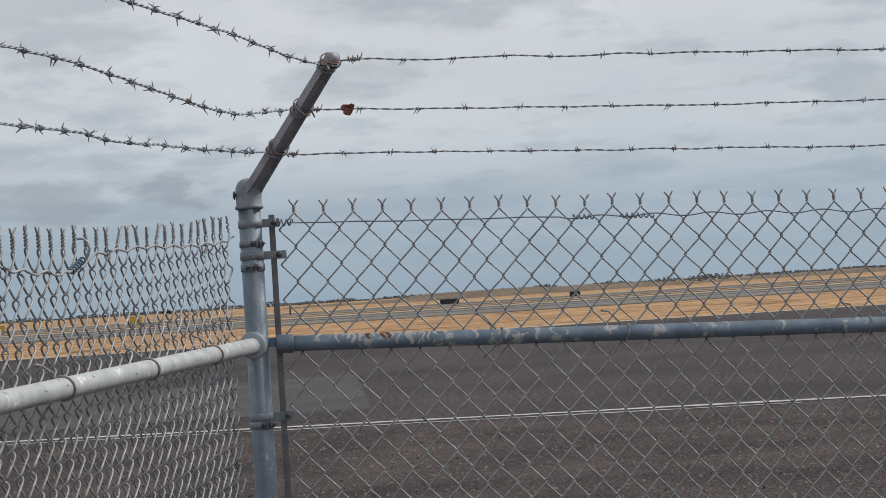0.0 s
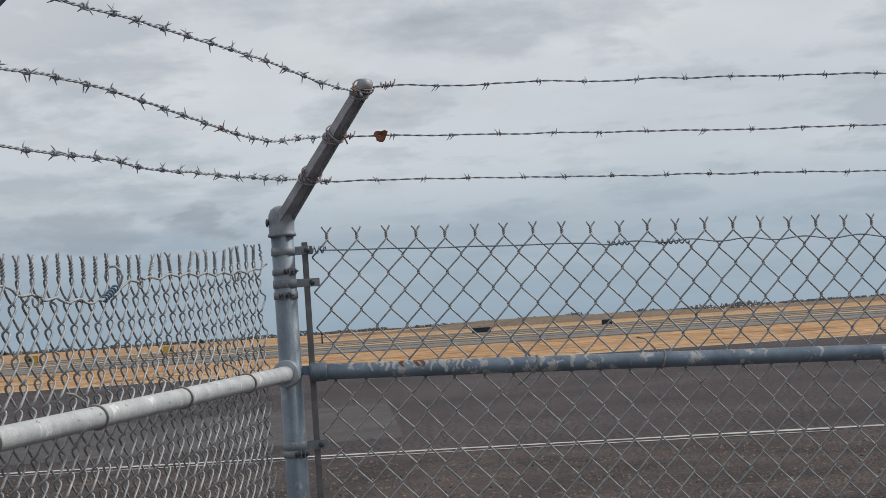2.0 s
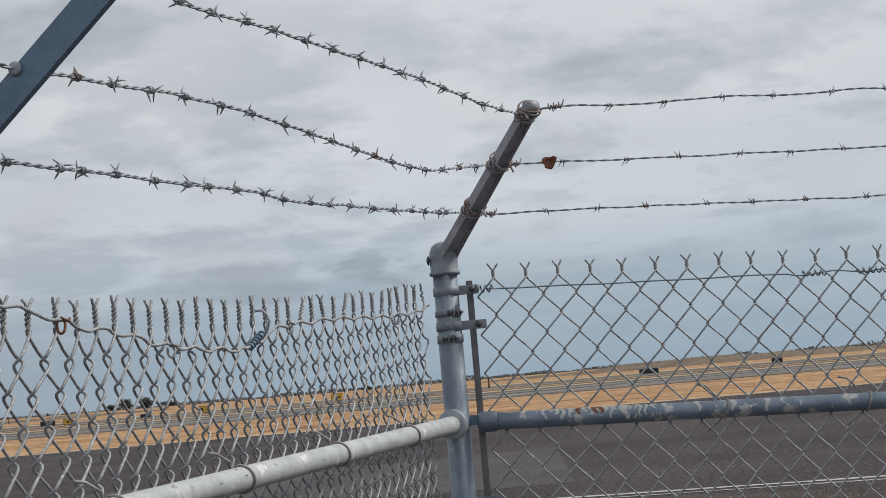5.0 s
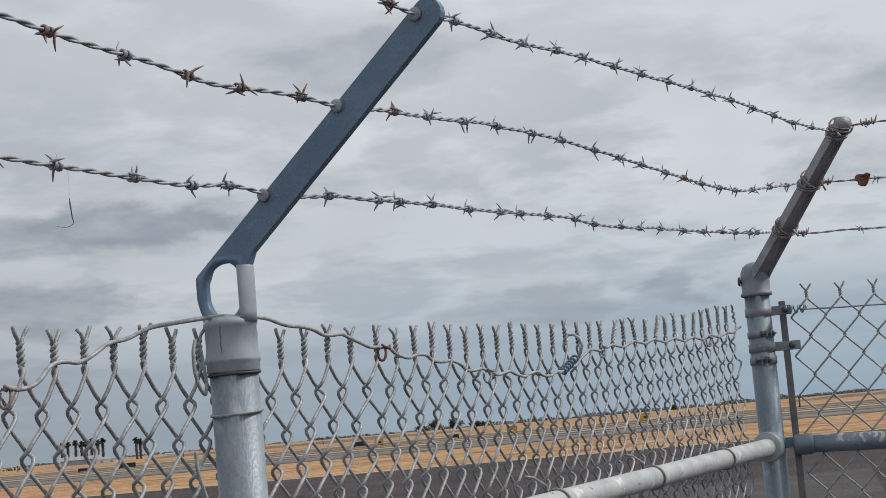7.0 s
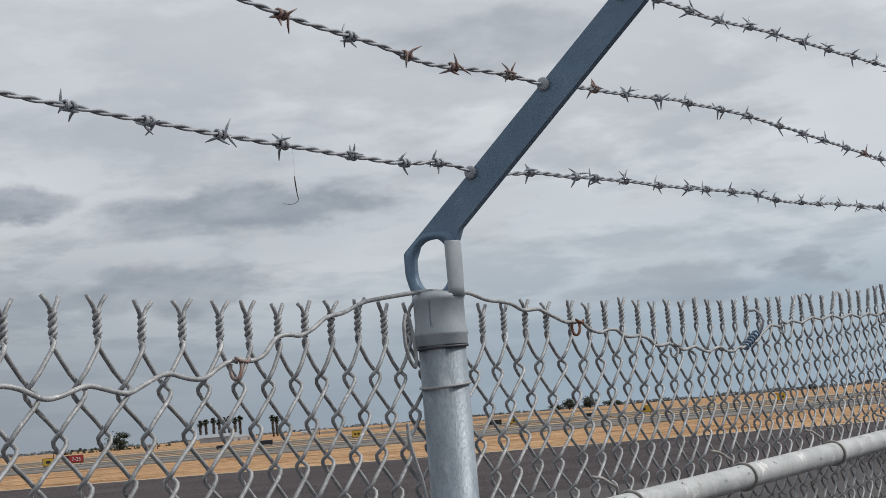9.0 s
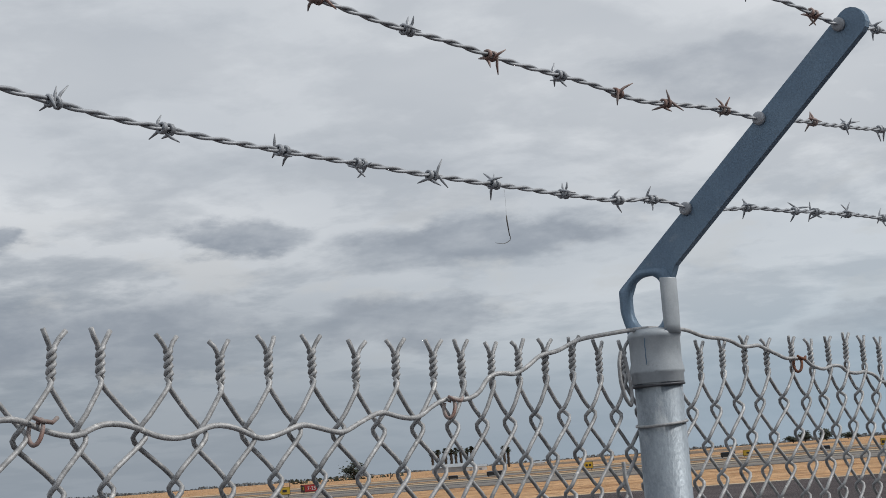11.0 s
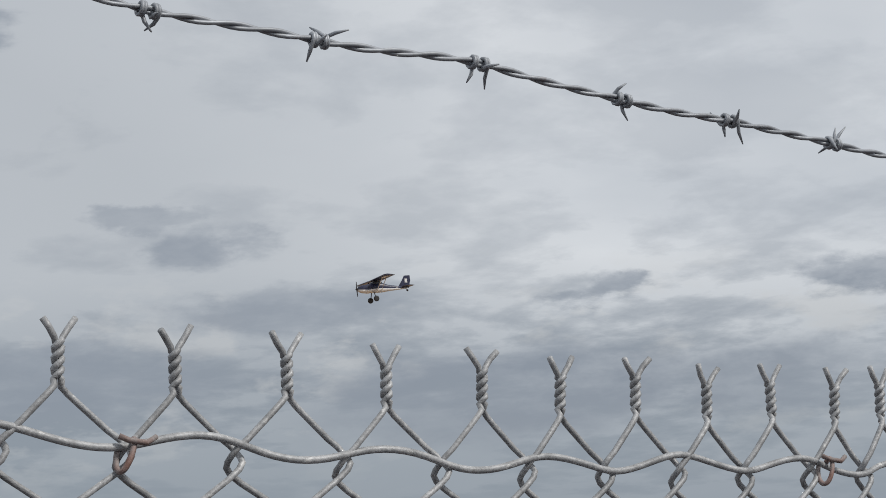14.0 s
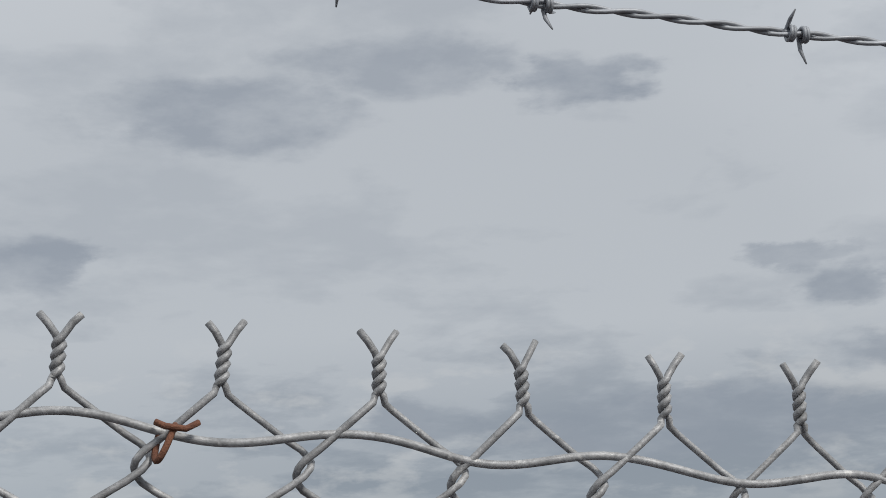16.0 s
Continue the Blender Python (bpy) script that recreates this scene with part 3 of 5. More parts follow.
def make_tension_left():
    knots = [(-5.0, 1.875), (-4.412, 1.844), (-4.3, 1.833), (-4.2, 1.822), (-4.12, 1.814), (-4.036, 1.804), (-3.952, 1.797), (-3.87, 1.787), (-3.8, 1.783), (-3.7, 1.775), (-3.597, 1.766), (-3.46, 1.757),
             (-3.3, 1.755), (-3.19, 1.749), (-3.07, 1.742), (-2.9, 1.736), (-2.81, 1.734), (-2.72, 1.743), (-2.6, 1.754), (-2.52, 1.778), (-2.4, 1.808), (-2.327, 1.829), (-2.21, 1.842), (-2.064, 1.846),
             (-2.0, 1.835), (-1.91, 1.828), (-1.77, 1.811), (-1.68, 1.796), (-1.547, 1.789), (-1.41, 1.77), (-1.237, 1.761), (-1.03, 1.76)]
    a, (z,) = smooth_line(knots, 0.008)
    z = softened(z, 11)
    number = np.interp(a, TIP_X, TIP_NO)
    calm = np.clip(np.abs(a - LINE_X) / 0.2 - 0.6, 0, 1)
    wave = np.sin(2 * math.pi * number) * calm
    pts = np.stack([a, -0.0075 - 0.002 * wave - 0.020 * np.exp(-((a - LINE_X) / 0.06) ** 2), z - np.where(a < LINE_X, 0.006, 0.004) * np.cos(2 * math.pi * (number + 0.17) / 1.775) * calm], 1)
    o = tension_wire(pts, GALV_WIRE, "thick galvanized tension wire woven along the mesh top")
    knots = [(-1.05, 1.760), (-0.98, 1.772), (-0.93, 1.790), (-0.87, 1.803), (-0.57, 1.821), (-0.22, 1.829), (0.05, 1.842), (0.16, 1.862)]
    a, (z,) = smooth_line(knots, 0.008)
    z = softened(z, 9)
    number = np.interp(a, TIP_X, TIP_NO)
    pts = np.stack([a, -0.0085 - 0.002 * np.sin(2 * math.pi * number), z + 0.004 * np.sin(math.pi * number)], 1)
    tension_wire(pts, GALV_WIRE, "thick galvanized tension wire woven along the mesh top")
    # splice where the two lengths are wound together
    t = np.linspace(0, 1, 60)
    ang = t * 2 * math.pi * 6
    coil = np.stack([-1.035 + 0.075 * t, -0.009 + 0.0062 * np.cos(ang), 1.762 + 0.028 * t + 0.0062 * np.sin(ang)], 1)
    sp = thing("wire_splice", tuple(coil[0]), "dark coiled splice joining two tension wires", "wire splice")
    v, f = tube(coil - coil[0], 0.0022, 6)
    mesh_object("coil", v, f, ARM_STEEL, sp)
    bend = [(-0.012, 1.787), (-0.020, 1.797), (-0.025, 1.810), (-0.022, 1.823), (-0.012, 1.832), (0.000, 1.832), (0.007, 1.824), (0.009, 1.812), (0.006, 1.803)]
    hook = np.array([(-0.960 - 0.0015 * k, y, z) for k, (y, z) in enumerate(bend)])
    v, f = tube(hook - coil[0], 0.0029, 6)
    mesh_object("bent_end", v, f, BARB_WIRE, sp)


make_tension_left()


def hog_ring(x, z, mat, label, size=0.0085, tilt=0.3):
    t = np.linspace(0.4, 2 * math.pi * 1.05, 26)
    ring = np.stack([0.004 * np.cos(t * 0.5) + size * 0.35 * np.sin(t), size * 0.62 * np.cos(t) - 0.003, -size + size * 1.25 * np.sin(t + tilt)], 1)
    o = thing("tie_ring", (x, -0.008, z), label, "wire tie", "tie rings")
    v, f = tube(ring, 0.0021, 6)
    mesh_object("ring", v, f, mat, o)
    v, f = tube([(-0.006, -0.006, 0.004), (0.0, -0.008, 0.001), (0.012, -0.009, -0.001), (0.02, -0.006, 0.003)], 0.002, 6)
    mesh_object("ring_end", v, f, mat, o)


for x, z in ((-1.742, 1.806), (-3.79, 1.780), (-4.318, 1.834)):
    hog_ring(x, z, RUST if x > -2 or x < -4 else BARB_RUST, "rusty steel ring tying wire to the mesh" if x > -2 or x < -4 else "brown weathered ring tying wire to the mesh")
for x, z in ((-2.595, 1.760), (-3.165, 1.752), (-1.372, 1.768), (-0.82, 1.808), (-0.12, 1.832)):
    hog_ring(x, z, GALV_WIRE if x > -2 else BARB_RUST, "twisted grey ring tying wire to the mesh")


def make_tension_right():
    s = np.arange(0.10, 3.7, 0.01)
    z = 1.893 + SLOPE * s
    z = z + 0.003 * np.array([noise.noise((q * 6, 0, 5)) for q in s])
    wave = np.where((s > 0.85), 0.004 * np.sin(2 * math.pi * (s - 0.12) / (2 * PITCH2)), 0)
    pts = [on_right(a, b + c, 0.008) for a, b, c in zip(s, z, wave)]
    tension_wire(np.array(pts), GALV_PIPE, "grey tension wire along the mesh of the second panel", 0.0019)
    for a, b, turns in ((0.885, 0.945, 4), (1.02, 1.115, 6)):
        t = np.linspace(0, 1, 70)
        ang = t * turns * 2 * math.pi
        c = [on_right(a + (b - a) * q, 1.893 + SLOPE * (a + (b - a) * q) + 0.007 * math.sin(w), 0.008 + 0.007 * math.cos(w)) for q, w in zip(t, ang)]
        o = thing("wire_splice", c[0], "coiled splice of grey wire on the tension wire", "wire splice", "splices")
        v, f = tube(np.array(c) - np.array(c[0]), 0.0021, 6)
        mesh_object("coil", v, f, GALV_PIPE, o)
    # spiral end fixed to the tension bar
    t = np.linspace(0, 1, 50)
    c = [on_right(0.065 + 0.05 * q, 1.892 + 0.009 * math.sin(q * 22), 0.008 + 0.009 * math.cos(q * 22)) for q in t]
    o = thing("wire_splice", c[0], "coiled end of the tension wire", "wire splice", "splices")
    v, f = tube(np.array(c) - np.array(c[0]), 0.0021, 6)
    mesh_object("coil", v, f, GALV_PIPE, o)


make_tension_right()


# ---------------------------------------------------------------- posts
def bolt_piece(place, axis, length=0.026, r=0.006):
    """A carriage bolt with a round head and a nut."""
    body = lathe([(0.0015, -0.004), (r * 0.8, -0.003), (r * 1.15, 0.0), (r * 1.15, 0.002), (r * 0.45, 0.0025), (r * 0.45, length), (r, length), (r, length + 0.006), (r * 0.4, length + 0.0065), (r * 0.4, length + 0.012)], 10)
    m = Matrix.Translation(place) @ Vector(axis).to_track_quat("Z", "Y").to_matrix().to_4x4()
    return moved(body, m)


def band(parent, z, r, height, direction, reach, mat, bolt=True, name="brace_band"):
    """A steel strap round the post with two ears that hold a bolt."""
    o = r + 0.0025
    prof = [(r, z - height / 2), (o, z - height / 2 + 0.001), (o, z + height / 2 - 0.001), (r, z + height / 2)]
    v, f = lathe(prof, 28)
    f = f[:-2]
    pieces = [(v, f)]
    d = Vector((*direction, 0)).normalized()
    n = Vector((-d.y, d.x, 0))
    ob = mesh_object(name, *joined(*pieces), mat, parent)
    ear = bmesh.new()
    for side in (-1, 1):
        b = box_bm((reach, 0.003, height), (0, 0, 0), 0.0008)
        ang = math.atan2(d.y, d.x)
        bmesh.ops.transform(b, matrix=Matrix.Translation((*(d * (r + reach / 2 - 0.004) + n * 0.006 * side).xy, z)) @ Matrix.Rotation(ang, 4, "Z"), verts=b.verts)
        tmp = bpy.data.meshes.new("ear")
        b.to_mesh(tmp)
        b.free()
        ear.from_mesh(tmp)
        bpy.data.meshes.remove(tmp)
    part("band_ear", ear, mat, ob)
    if bolt:
        p = d * (r + reach * 0.62) - n * 0.018
        v, f = bolt_piece((p.x, p.y, z), n, 0.026, 0.0068)
        mesh_object("bolt", v, f, DARK_BOLT, ob, "dark bolt")
    return ob


def wire_loop(parent, z, r, mat, tilt=0.0, name="tie_wire"):
    a = np.linspace(0.2, 2 * math.pi + 0.1, 40)
    pts = np.stack([(r + 0.0015) * np.cos(a), (r + 0.0015) * np.sin(a), z + tilt * np.cos(a)], 1)
    v, f = tube(pts, 0.0019, 6)
    mesh_object(name, v, f, mat, parent)


def line_post():
    o = thing("fence_post", (LINE_X, LINE_Y, 0), "grey galvanized line post with a flat angled arm", "fence post")
    r = 0.0302
    v, f = lathe([(r, 0.0), (r, 1.79)], 40)
    mesh_object("pipe", v, f, GALV_PIPE, o)
    # cast sleeve with two raised rings and a weld seam
    q = r + 0.002
    v, f = lathe([(q, 1.772), (q + 0.0008, 1.773), (q + 0.0008, 1.783), (q + 0.0024, 1.785), (q + 0.0022, 1.788), (q, 1.799), (q, 1.828), (q + 0.0014, 1.830), (q + 0.0012, 1.834), (q - 0.0005, 1.837), (q - 0.004, 1.840), (q - 0.016, 1.8415), (0.002, 1.842)], 40)
    sleeve = mesh_object("sleeve", v, f, CAST, o, "cast steel sleeve")
    seam = [(-q * 0.994, -0.0045 + 0.0004 * math.sin(k * 1.7), 1.789 + 0.044 * k / 12) for k in range(13)]
    v, f = tube(seam, 0.0007, 5)
    mesh_object("weld_seam", v, f, ARM_STEEL, sleeve)
    # eye of the arm: a rounded slot in a flattened collar that runs up into the arm
    ring = bmesh.new()
    n, inner, outer = 48, [], []

    def super_round(a, hw, hh, power):
        c, q2 = math.cos(a), math.sin(a)
        k = (abs(c) ** power + abs(q2) ** power) ** (-1 / power)
        return hw * k * c, hh * k * q2

    for side in (-1, 1):
        for k in range(n):
            a = 2 * math.pi * k / n
            y, z = super_round(a, 0.029 if math.cos(a) > 0 else 0.0235, 0.034, 2.5)
            inner.append(ring.verts.new((side * (0.0058 if z > -0.015 else 0.0068), y, 1.874 + z)))
            y, z = super_round(a, 0.0415 if math.cos(a) > 0 else 0.035, 0.0425, 5.0)
            low = min(1.0, max(0.0, (-0.008 - z) / 0.034))
            y *= 1 - low * (0.25 if y > 0 else 0.10)
            z = min(z, 0.0545 - 0.858 * y)
            ring_x = 0.0062 + 0.0215 * low * (1 - min(1.0, abs(y) / 0.033) ** 4 * 0.8)
            outer.append(ring.verts.new((side * ring_x, y, 1.874 + z)))
    for k in range(n):
        m = (k + 1) % n
        ring.faces.new((inner[k], inner[m], outer[m], outer[k]))
        ring.faces.new((inner[n + k], outer[n + k], outer[n + m], inner[n + m]))
        ring.faces.new((inner[k], inner[n + k], inner[n + m], inner[m]))
        ring.faces.new((outer[k], outer[m], outer[n + m], outer[n + k]))
    bmesh.ops.recalc_face_normals(ring, faces=ring.faces[:])
    part("arm_eye", ring, ARM_STEEL, o, "rounded slot at the foot of the arm", True)
    # light half-tube on the overhanging side of the slot
    half = []
    for z, k in ((1.832, 0.0335), (1.844, 0.0335), (1.858, 0.0345), (1.9005, 0.0350), (1.902, 0.0345)):
        for i in range(9):
            a = math.pi * (1.12 + 0.76 * i / 8)
            half.append((k * 0.62 * math.cos(a) * 0.9, -0.0205 + k * 0.46 * math.sin(a), z))
    faces = [(9 * r2 + i, 9 * r2 + i + 1, 9 * r2 + i + 10, 9 * r2 + i + 9) for r2 in range(4) for i in range(8)]
    tube_ob = mesh_object("half_tube", half, faces, CAST, o, "pale half-tube beside the slot")
    tube_ob.modifiers.new("thickness", "SOLIDIFY").thickness = 0.004
    # flat arm leaning over, with a rolled edge
    a0, a1 = Vector((0, -0.012, 1.9155)), Vector((0, -0.318, 2.178))
    d = (a1 - a0).normalized()
    w = Vector((0, d.z, -d.y))
    L = (a1 - a0).length
    bm = bmesh.new()
    outline = [(0.0232, -0.0185), (L - 0.012, -0.0185)]
    for k in range(1, 9):
        ang = -math.pi / 2 + math.pi * k / 8
        outline.append((L - 0.012 + 0.017 * math.cos(ang), 0.0185 * math.sin(ang)))
    for y, z in ((0.0405, 1.8955), (0.0335, 1.886), (0.0285, 1.887), (0.022, 1.9015), (0.011, 1.9085), (0.0, 1.910), (-0.010, 1.9085), (-0.02, 1.9005), (-0.034, 1.899)):
        p = Vector((0, y, z)) - a0
        outline.append((p.dot(d), p.dot(w)))
    rows = []
    for x in (-0.0045, 0.0075):
        rows.append([bm.verts.new(a0 + d * s + w * q2 + Vector((x, 0, 0))) for s, q2 in outline])
    bm.faces.new(rows[0])
    bm.faces.new(rows[1][::-1])
    for k in range(len(outline)):
        m = (k + 1) % len(outline)
        bm.faces.new((rows[0][k], rows[1][k], rows[1][m], rows[0][m]))
    bmesh.ops.recalc_face_normals(bm, faces=bm.faces[:])
    arm = part("arm", bm, ARM_STEEL, o, "blue-grey flat steel arm")
    for y, z in ((-0.066, 1.984), (-0.178, 2.078), (-0.293, 2.170)):
        v, f = lathe([(0.0052, -0.0095), (0.0078, -0.0088), (0.0085, -0.0075), (0.0085, -0.0046), (0.0045, -0.0044), (0.0045, 0.0076), (0.0080, 0.0078), (0.0080, 0.0095)], 16)
        v, f = moved((v, f), Matrix.Translation((0, y, z)) @ Matrix.Rotation(math.pi / 2, 4, "Y"))
        mesh_object("strand_hole", v, f, BARB_WIRE, arm)
    wire_loop(o, 1.722, r, GALV_WIRE, 0.003)
    wire_loop(o, 1.770, r + 0.0004, DARK_BOLT, 0.001)
    wire_loop(o, 1.25, r, GALV_WIRE, 0.003)
    return o


line_post()


def loose_wires():
    """Ends of mesh wire left hanging beside the line post."""
    for pts, label in (
        ([(-2.252, 1.815), (-2.262, 1.800), (-2.264, 1.775), (-2.257, 1.755), (-2.245, 1.745), (-2.240, 1.760), (-2.243, 1.790), (-2.247, 1.812)], "spare loop of mesh wire beside the post"),
        ([(-2.270, 1.680), (-2.272, 1.655), (-2.263, 1.630), (-2.252, 1.606), (-2.243, 1.575), (-2.244, 1.540), (-2.252, 1.515)], "loose curved end of galvanized mesh wire"),
    ):
        k = np.array(pts)
        fine = np.linspace(0, len(k) - 1, 40)
        line = np.stack([softened(np.interp(fine, range(len(k)), k[:, i]), 5) for i in (0, 1)], 1)
        line[:, 0] += 0.014
        place = (line[0, 0], -0.014, line[0, 1])
        o = thing("loose_wire", place, label, "wire")
        v, f = tube(np.stack([line[:, 0] - place[0], -0.004 * np.sin(np.linspace(0, 3, 40)), line[:, 1] - place[2]], 1), WIRE_R, 6)
        mesh_object("bent_wire", v, f, GALV_WIRE, o)


loose_wires()


def corner_post():
    o = thing("fence_post", (CORNER.x, CORNER.y, 0), "weathered galvanized corner post with brace bands and arm", "fence post")
    r = 0.0302
    v, f = lathe([(r, 0.0), (r, 1.95)], 40)
    mesh_object("pipe", v, f, CORNER_PIPE, o)
    lean = Vector((LEAN.x, LEAN.y, 0))
    # boot cap: ring, body, swept into the arm socket
    q = r + 0.003
    v, f = lathe([(q, 1.932), (q + 0.005, 1.934), (q + 0.005, 1.940), (q + 0.001, 1.944), (q + 0.002, 1.975), (q + 0.0005, 1.992), (q - 0.006, 2.006), (q - 0.017, 2.014), (0.004, 2.017)], 36)
    cap = mesh_object("post_cap", v, f, OLD_BAND, o, "cast cap holding the arm")
    side = Vector((-lean.y, lean.x, 0))
    base, tip = Vector((0, 0, 1.975)) + lean * 0.008, Vector((0, 0, 2.287)) + lean * 0.372
    d = (tip - base).normalized()
    up = side.cross(d).normalized()
    # folded channel arm: U section, open towards the fence
    bm = bmesh.new()
    rows = []
    for s, wide in ((0.0, 0.027), (0.06, 0.0235), (0.98, 0.0185), (1.0, 0.015)):
        p = base.lerp(tip, s)
        sect = [(-wide, 0.012), (-wide, -0.010), (-wide * 0.7, -0.013), (wide * 0.7, -0.013), (wide, -0.010), (wide, 0.012), (wide - 0.004, 0.012), (wide - 0.0055, 0.005), (-wide + 0.0055, 0.005), (-wide + 0.004, 0.012)]
        rows.append([bm.verts.new(p + side * a + up * b) for a, b in sect])
    n = 10
    for i in range(3):
        for k in range(n):
            m = (k + 1) % n
            bm.faces.new((rows[i][k], rows[i][m], rows[i + 1][m], rows[i + 1][k]))
    bm.faces.new(rows[0][::-1])
    bm.faces.new(rows[-1])
    bmesh.ops.recalc_face_normals(bm, faces=bm.faces[:])
    arm = part("arm", bm, ARM_OLD, o, "dark weathered channel arm")
    # rolled tip
    v, f = lathe([(0.004, -0.016), (0.015, -0.014), (0.0165, 0.0), (0.015, 0.014), (0.004, 0.016)], 16)
    v, f = moved((v, f), Matrix.Translation(tip + d * 0.004) @ side.to_track_quat("Z", "Y").to_matrix().to_4x4())
    mesh_object("arm_tip", v, f, ARM_OLD, arm)
    # wire wrappings where each strand is tied off
    rng = random.Random(9)
    for s, turns in ((0.33, 3.2), (0.63, 2.6), (0.955, 3.4)):
        p = base.lerp(tip, s)
        t = np.linspace(0, 1, 56)
        a = t * turns * 2 * math.pi
        pts = []
        for q2, w in zip(t, a):
            pts.append(p + d * (0.022 * (q2 - 0.5) + 0.006 * math.sin(w * 1.3)) + side * 0.025 * math.cos(w) + up * (0.019 * math.sin(w)))
        pts.append(pts[-1] + Vector((rng.uniform(-0.012, 0.012), rng.uniform(-0.02, 0.0), -0.015)))
        v, f = tube(np.array([tuple(x) for x in pts]), 0.0029, 6)
        mesh_object("tie_wire", v, f, BARB_WIRE, arm, "wound tie wire")
        # loose ends and a second, untidy turn
        loose = []
        for k in range(40):
            w = k / 39 * 2 * math.pi * 2.3 + s * 9
            loose.append(p + d * (0.012 + 0.014 * math.sin(w * 0.7)) + side * (0.029 + 0.003 * math.sin(w * 2.1)) * math.cos(w) + up * 0.021 * math.sin(w))
        loose.append(loose[-1] + side * 0.012 - Vector((0, 0, 0.022)))
        v, f = tube(np.array([tuple(x) for x in loose]), 0.0021, 6)
        mesh_object("tie_wire", v, f, BARB_RUST, arm, "loose dark wire end")
    # bands, from top to bottom
    out = (RIGHT.x, RIGHT.y)
    band(o, 1.893, r, 0.022, out, 0.052, OLD_BAND)
    band(o, 1.806, r, 0.022, out, 0.066, OLD_BAND)
    band(o, 1.775, r, 0.020, (-0.9, -0.3), 0.02, OLD_BAND)
    band(o, 1.838, r, 0.016, (-0.75, -0.62), 0.024, OLD_BAND)
    band(o, 1.572, r, 0.024, out, 0.058, ARM_STEEL)
    band(o, 1.372, r, 0.024, out, 0.062, OLD_BAND)
    band(o, 1.352, r, 0.020, (-0.75, -0.6), 0.024, OLD_BAND)
    band(o, 0.75, r, 0.022, out, 0.06, OLD_BAND)
    v, f = bolt_piece((-0.0135, 0.036, 1.972), (0.36, -0.93, 0), 0.014, 0.0105)
    mesh_object("bolt", v, f, DARK_BOLT, cap, "dark bolt")
    # cup that takes the first rail
    v, f = lathe([(0.034, -0.052), (0.036, -0.05), (0.036, -0.02), (0.032, -0.016), (0.03, 0.0)], 24)
    v, f = moved((v, f), Matrix.Translation((-0.006, 0.0, 1.567)) @ Matrix.Rotation(math.pi / 2, 4, "Y") @ Matrix.Rotation(0, 4, "Z"))
    mesh_object("rail_cup", v, f, CAST, o, "bright rail cup")
    return o


corner_post()


def tension_bar():
    p = on_right(0.058, 0)
    o = thing("tension_bar", (p[0], p[1], 0.05), "flat dark steel bar threaded through the mesh end", "tension bar", rz=math.degrees(math.atan2(RIGHT.y, RIGHT.x)))
    part("bar", box_bm((0.016, 0.005, 1.865), (0, 0, 0.9325), 0.0012), BAR_STEEL, o)


tension_bar()


# ---------------------------------------------------------------- rails
def rail(name, a, b, r, mat, label, ties, flip=False):
    a, b = Vector(a), Vector(b)
    o = thing(name, tuple(a), label, "fence rail")
    n = 40
    pts = [(b - a) * (k / n) for k in range(n + 1)]
    v, f = tube(np.array([tuple(p) for p in pts]), r, 28)
    mesh_object("pipe", v, f, mat, o)
    d = (b - a).normalized()
    n1 = d.cross(Vector((0, 0, 1))).normalized() * (-1 if flip else 1)
    for s, hook in ties:
        t = np.linspace(-2.5, 2.6, 30)
        ring = [d * (s + 0.006 * math.sin(w * 1.2)) + n1 * (math.cos(w) * (r + 0.002)) + Vector((0, 0, math.sin(w) * (r + 0.002))) for w in t]
        away = 1 if flip else -1
        tail = [d * (s + away * 0.062) - n1 * (r + 0.010) + Vector((0, 0, r + 0.030 + hook)), d * (s + away * 0.040) - n1 * (r + 0.004) + Vector((0, 0, r + 0.026 + hook)), d * (s + away * 0.018) - n1 * (r * 0.6) + Vector((0, 0, r + 0.010))]
        ring = tail + ring[::-1] + [d * (s + away * 0.025) - n1 * (r + 0.008) + Vector((0, 0, -r - 0.018)), d * (s + away * 0.045) - n1 * (r + 0.012) + Vector((0, 0, -r - 0.034))]
        v, f = tube(np.array([tuple(p) for p in ring]), 0.0026, 6)
        mesh_object("tie_wire", v, f, TIE_WIRE, o)
    return o, d, n1


bright_rail, bright_d, bright_n = rail("fence_rail", (0.165, LINE_Y - 0.012, 1.566), (-5.0, LINE_Y - 0.012, 1.455), 0.0215, GALV_RAIL, "bright galvanized top rail tied to the mesh with wire", [(0.377, 0.0), (0.865, 0.0), (1.37, 0.0), (1.85, 0.0), (2.30, 0.0), (2.85, 0.01)], True)
ra, rb = Vector(on_right(0.062, 1.566, 0.012)), Vector(on_right(3.8, 1.566 + SLOPE * 3.75, 0.012))
ro, rd, rn = rail("fence_rail", ra, rb, 0.0215, RAIL_WORN, "blue-grey weathered top rail with pale drips and rust", [(0.60, 0.012), (0.955, 0.012), (1.655, 0.012), (2.35, 0.012)])
v, f = lathe([(0.012, -0.012), (0.022, -0.008), (0.0255, 0.0), (0.0255, 0.032), (0.0235, 0.036)], 24)
v, f = moved((v, f), Matrix.Translation(-rd * 0.002) @ rd.to_track_quat("Z", "Y").to_matrix().to_4x4())
mesh_object("rail_cup", v, f, CORNER_PIPE, ro, "dark rail end cup")


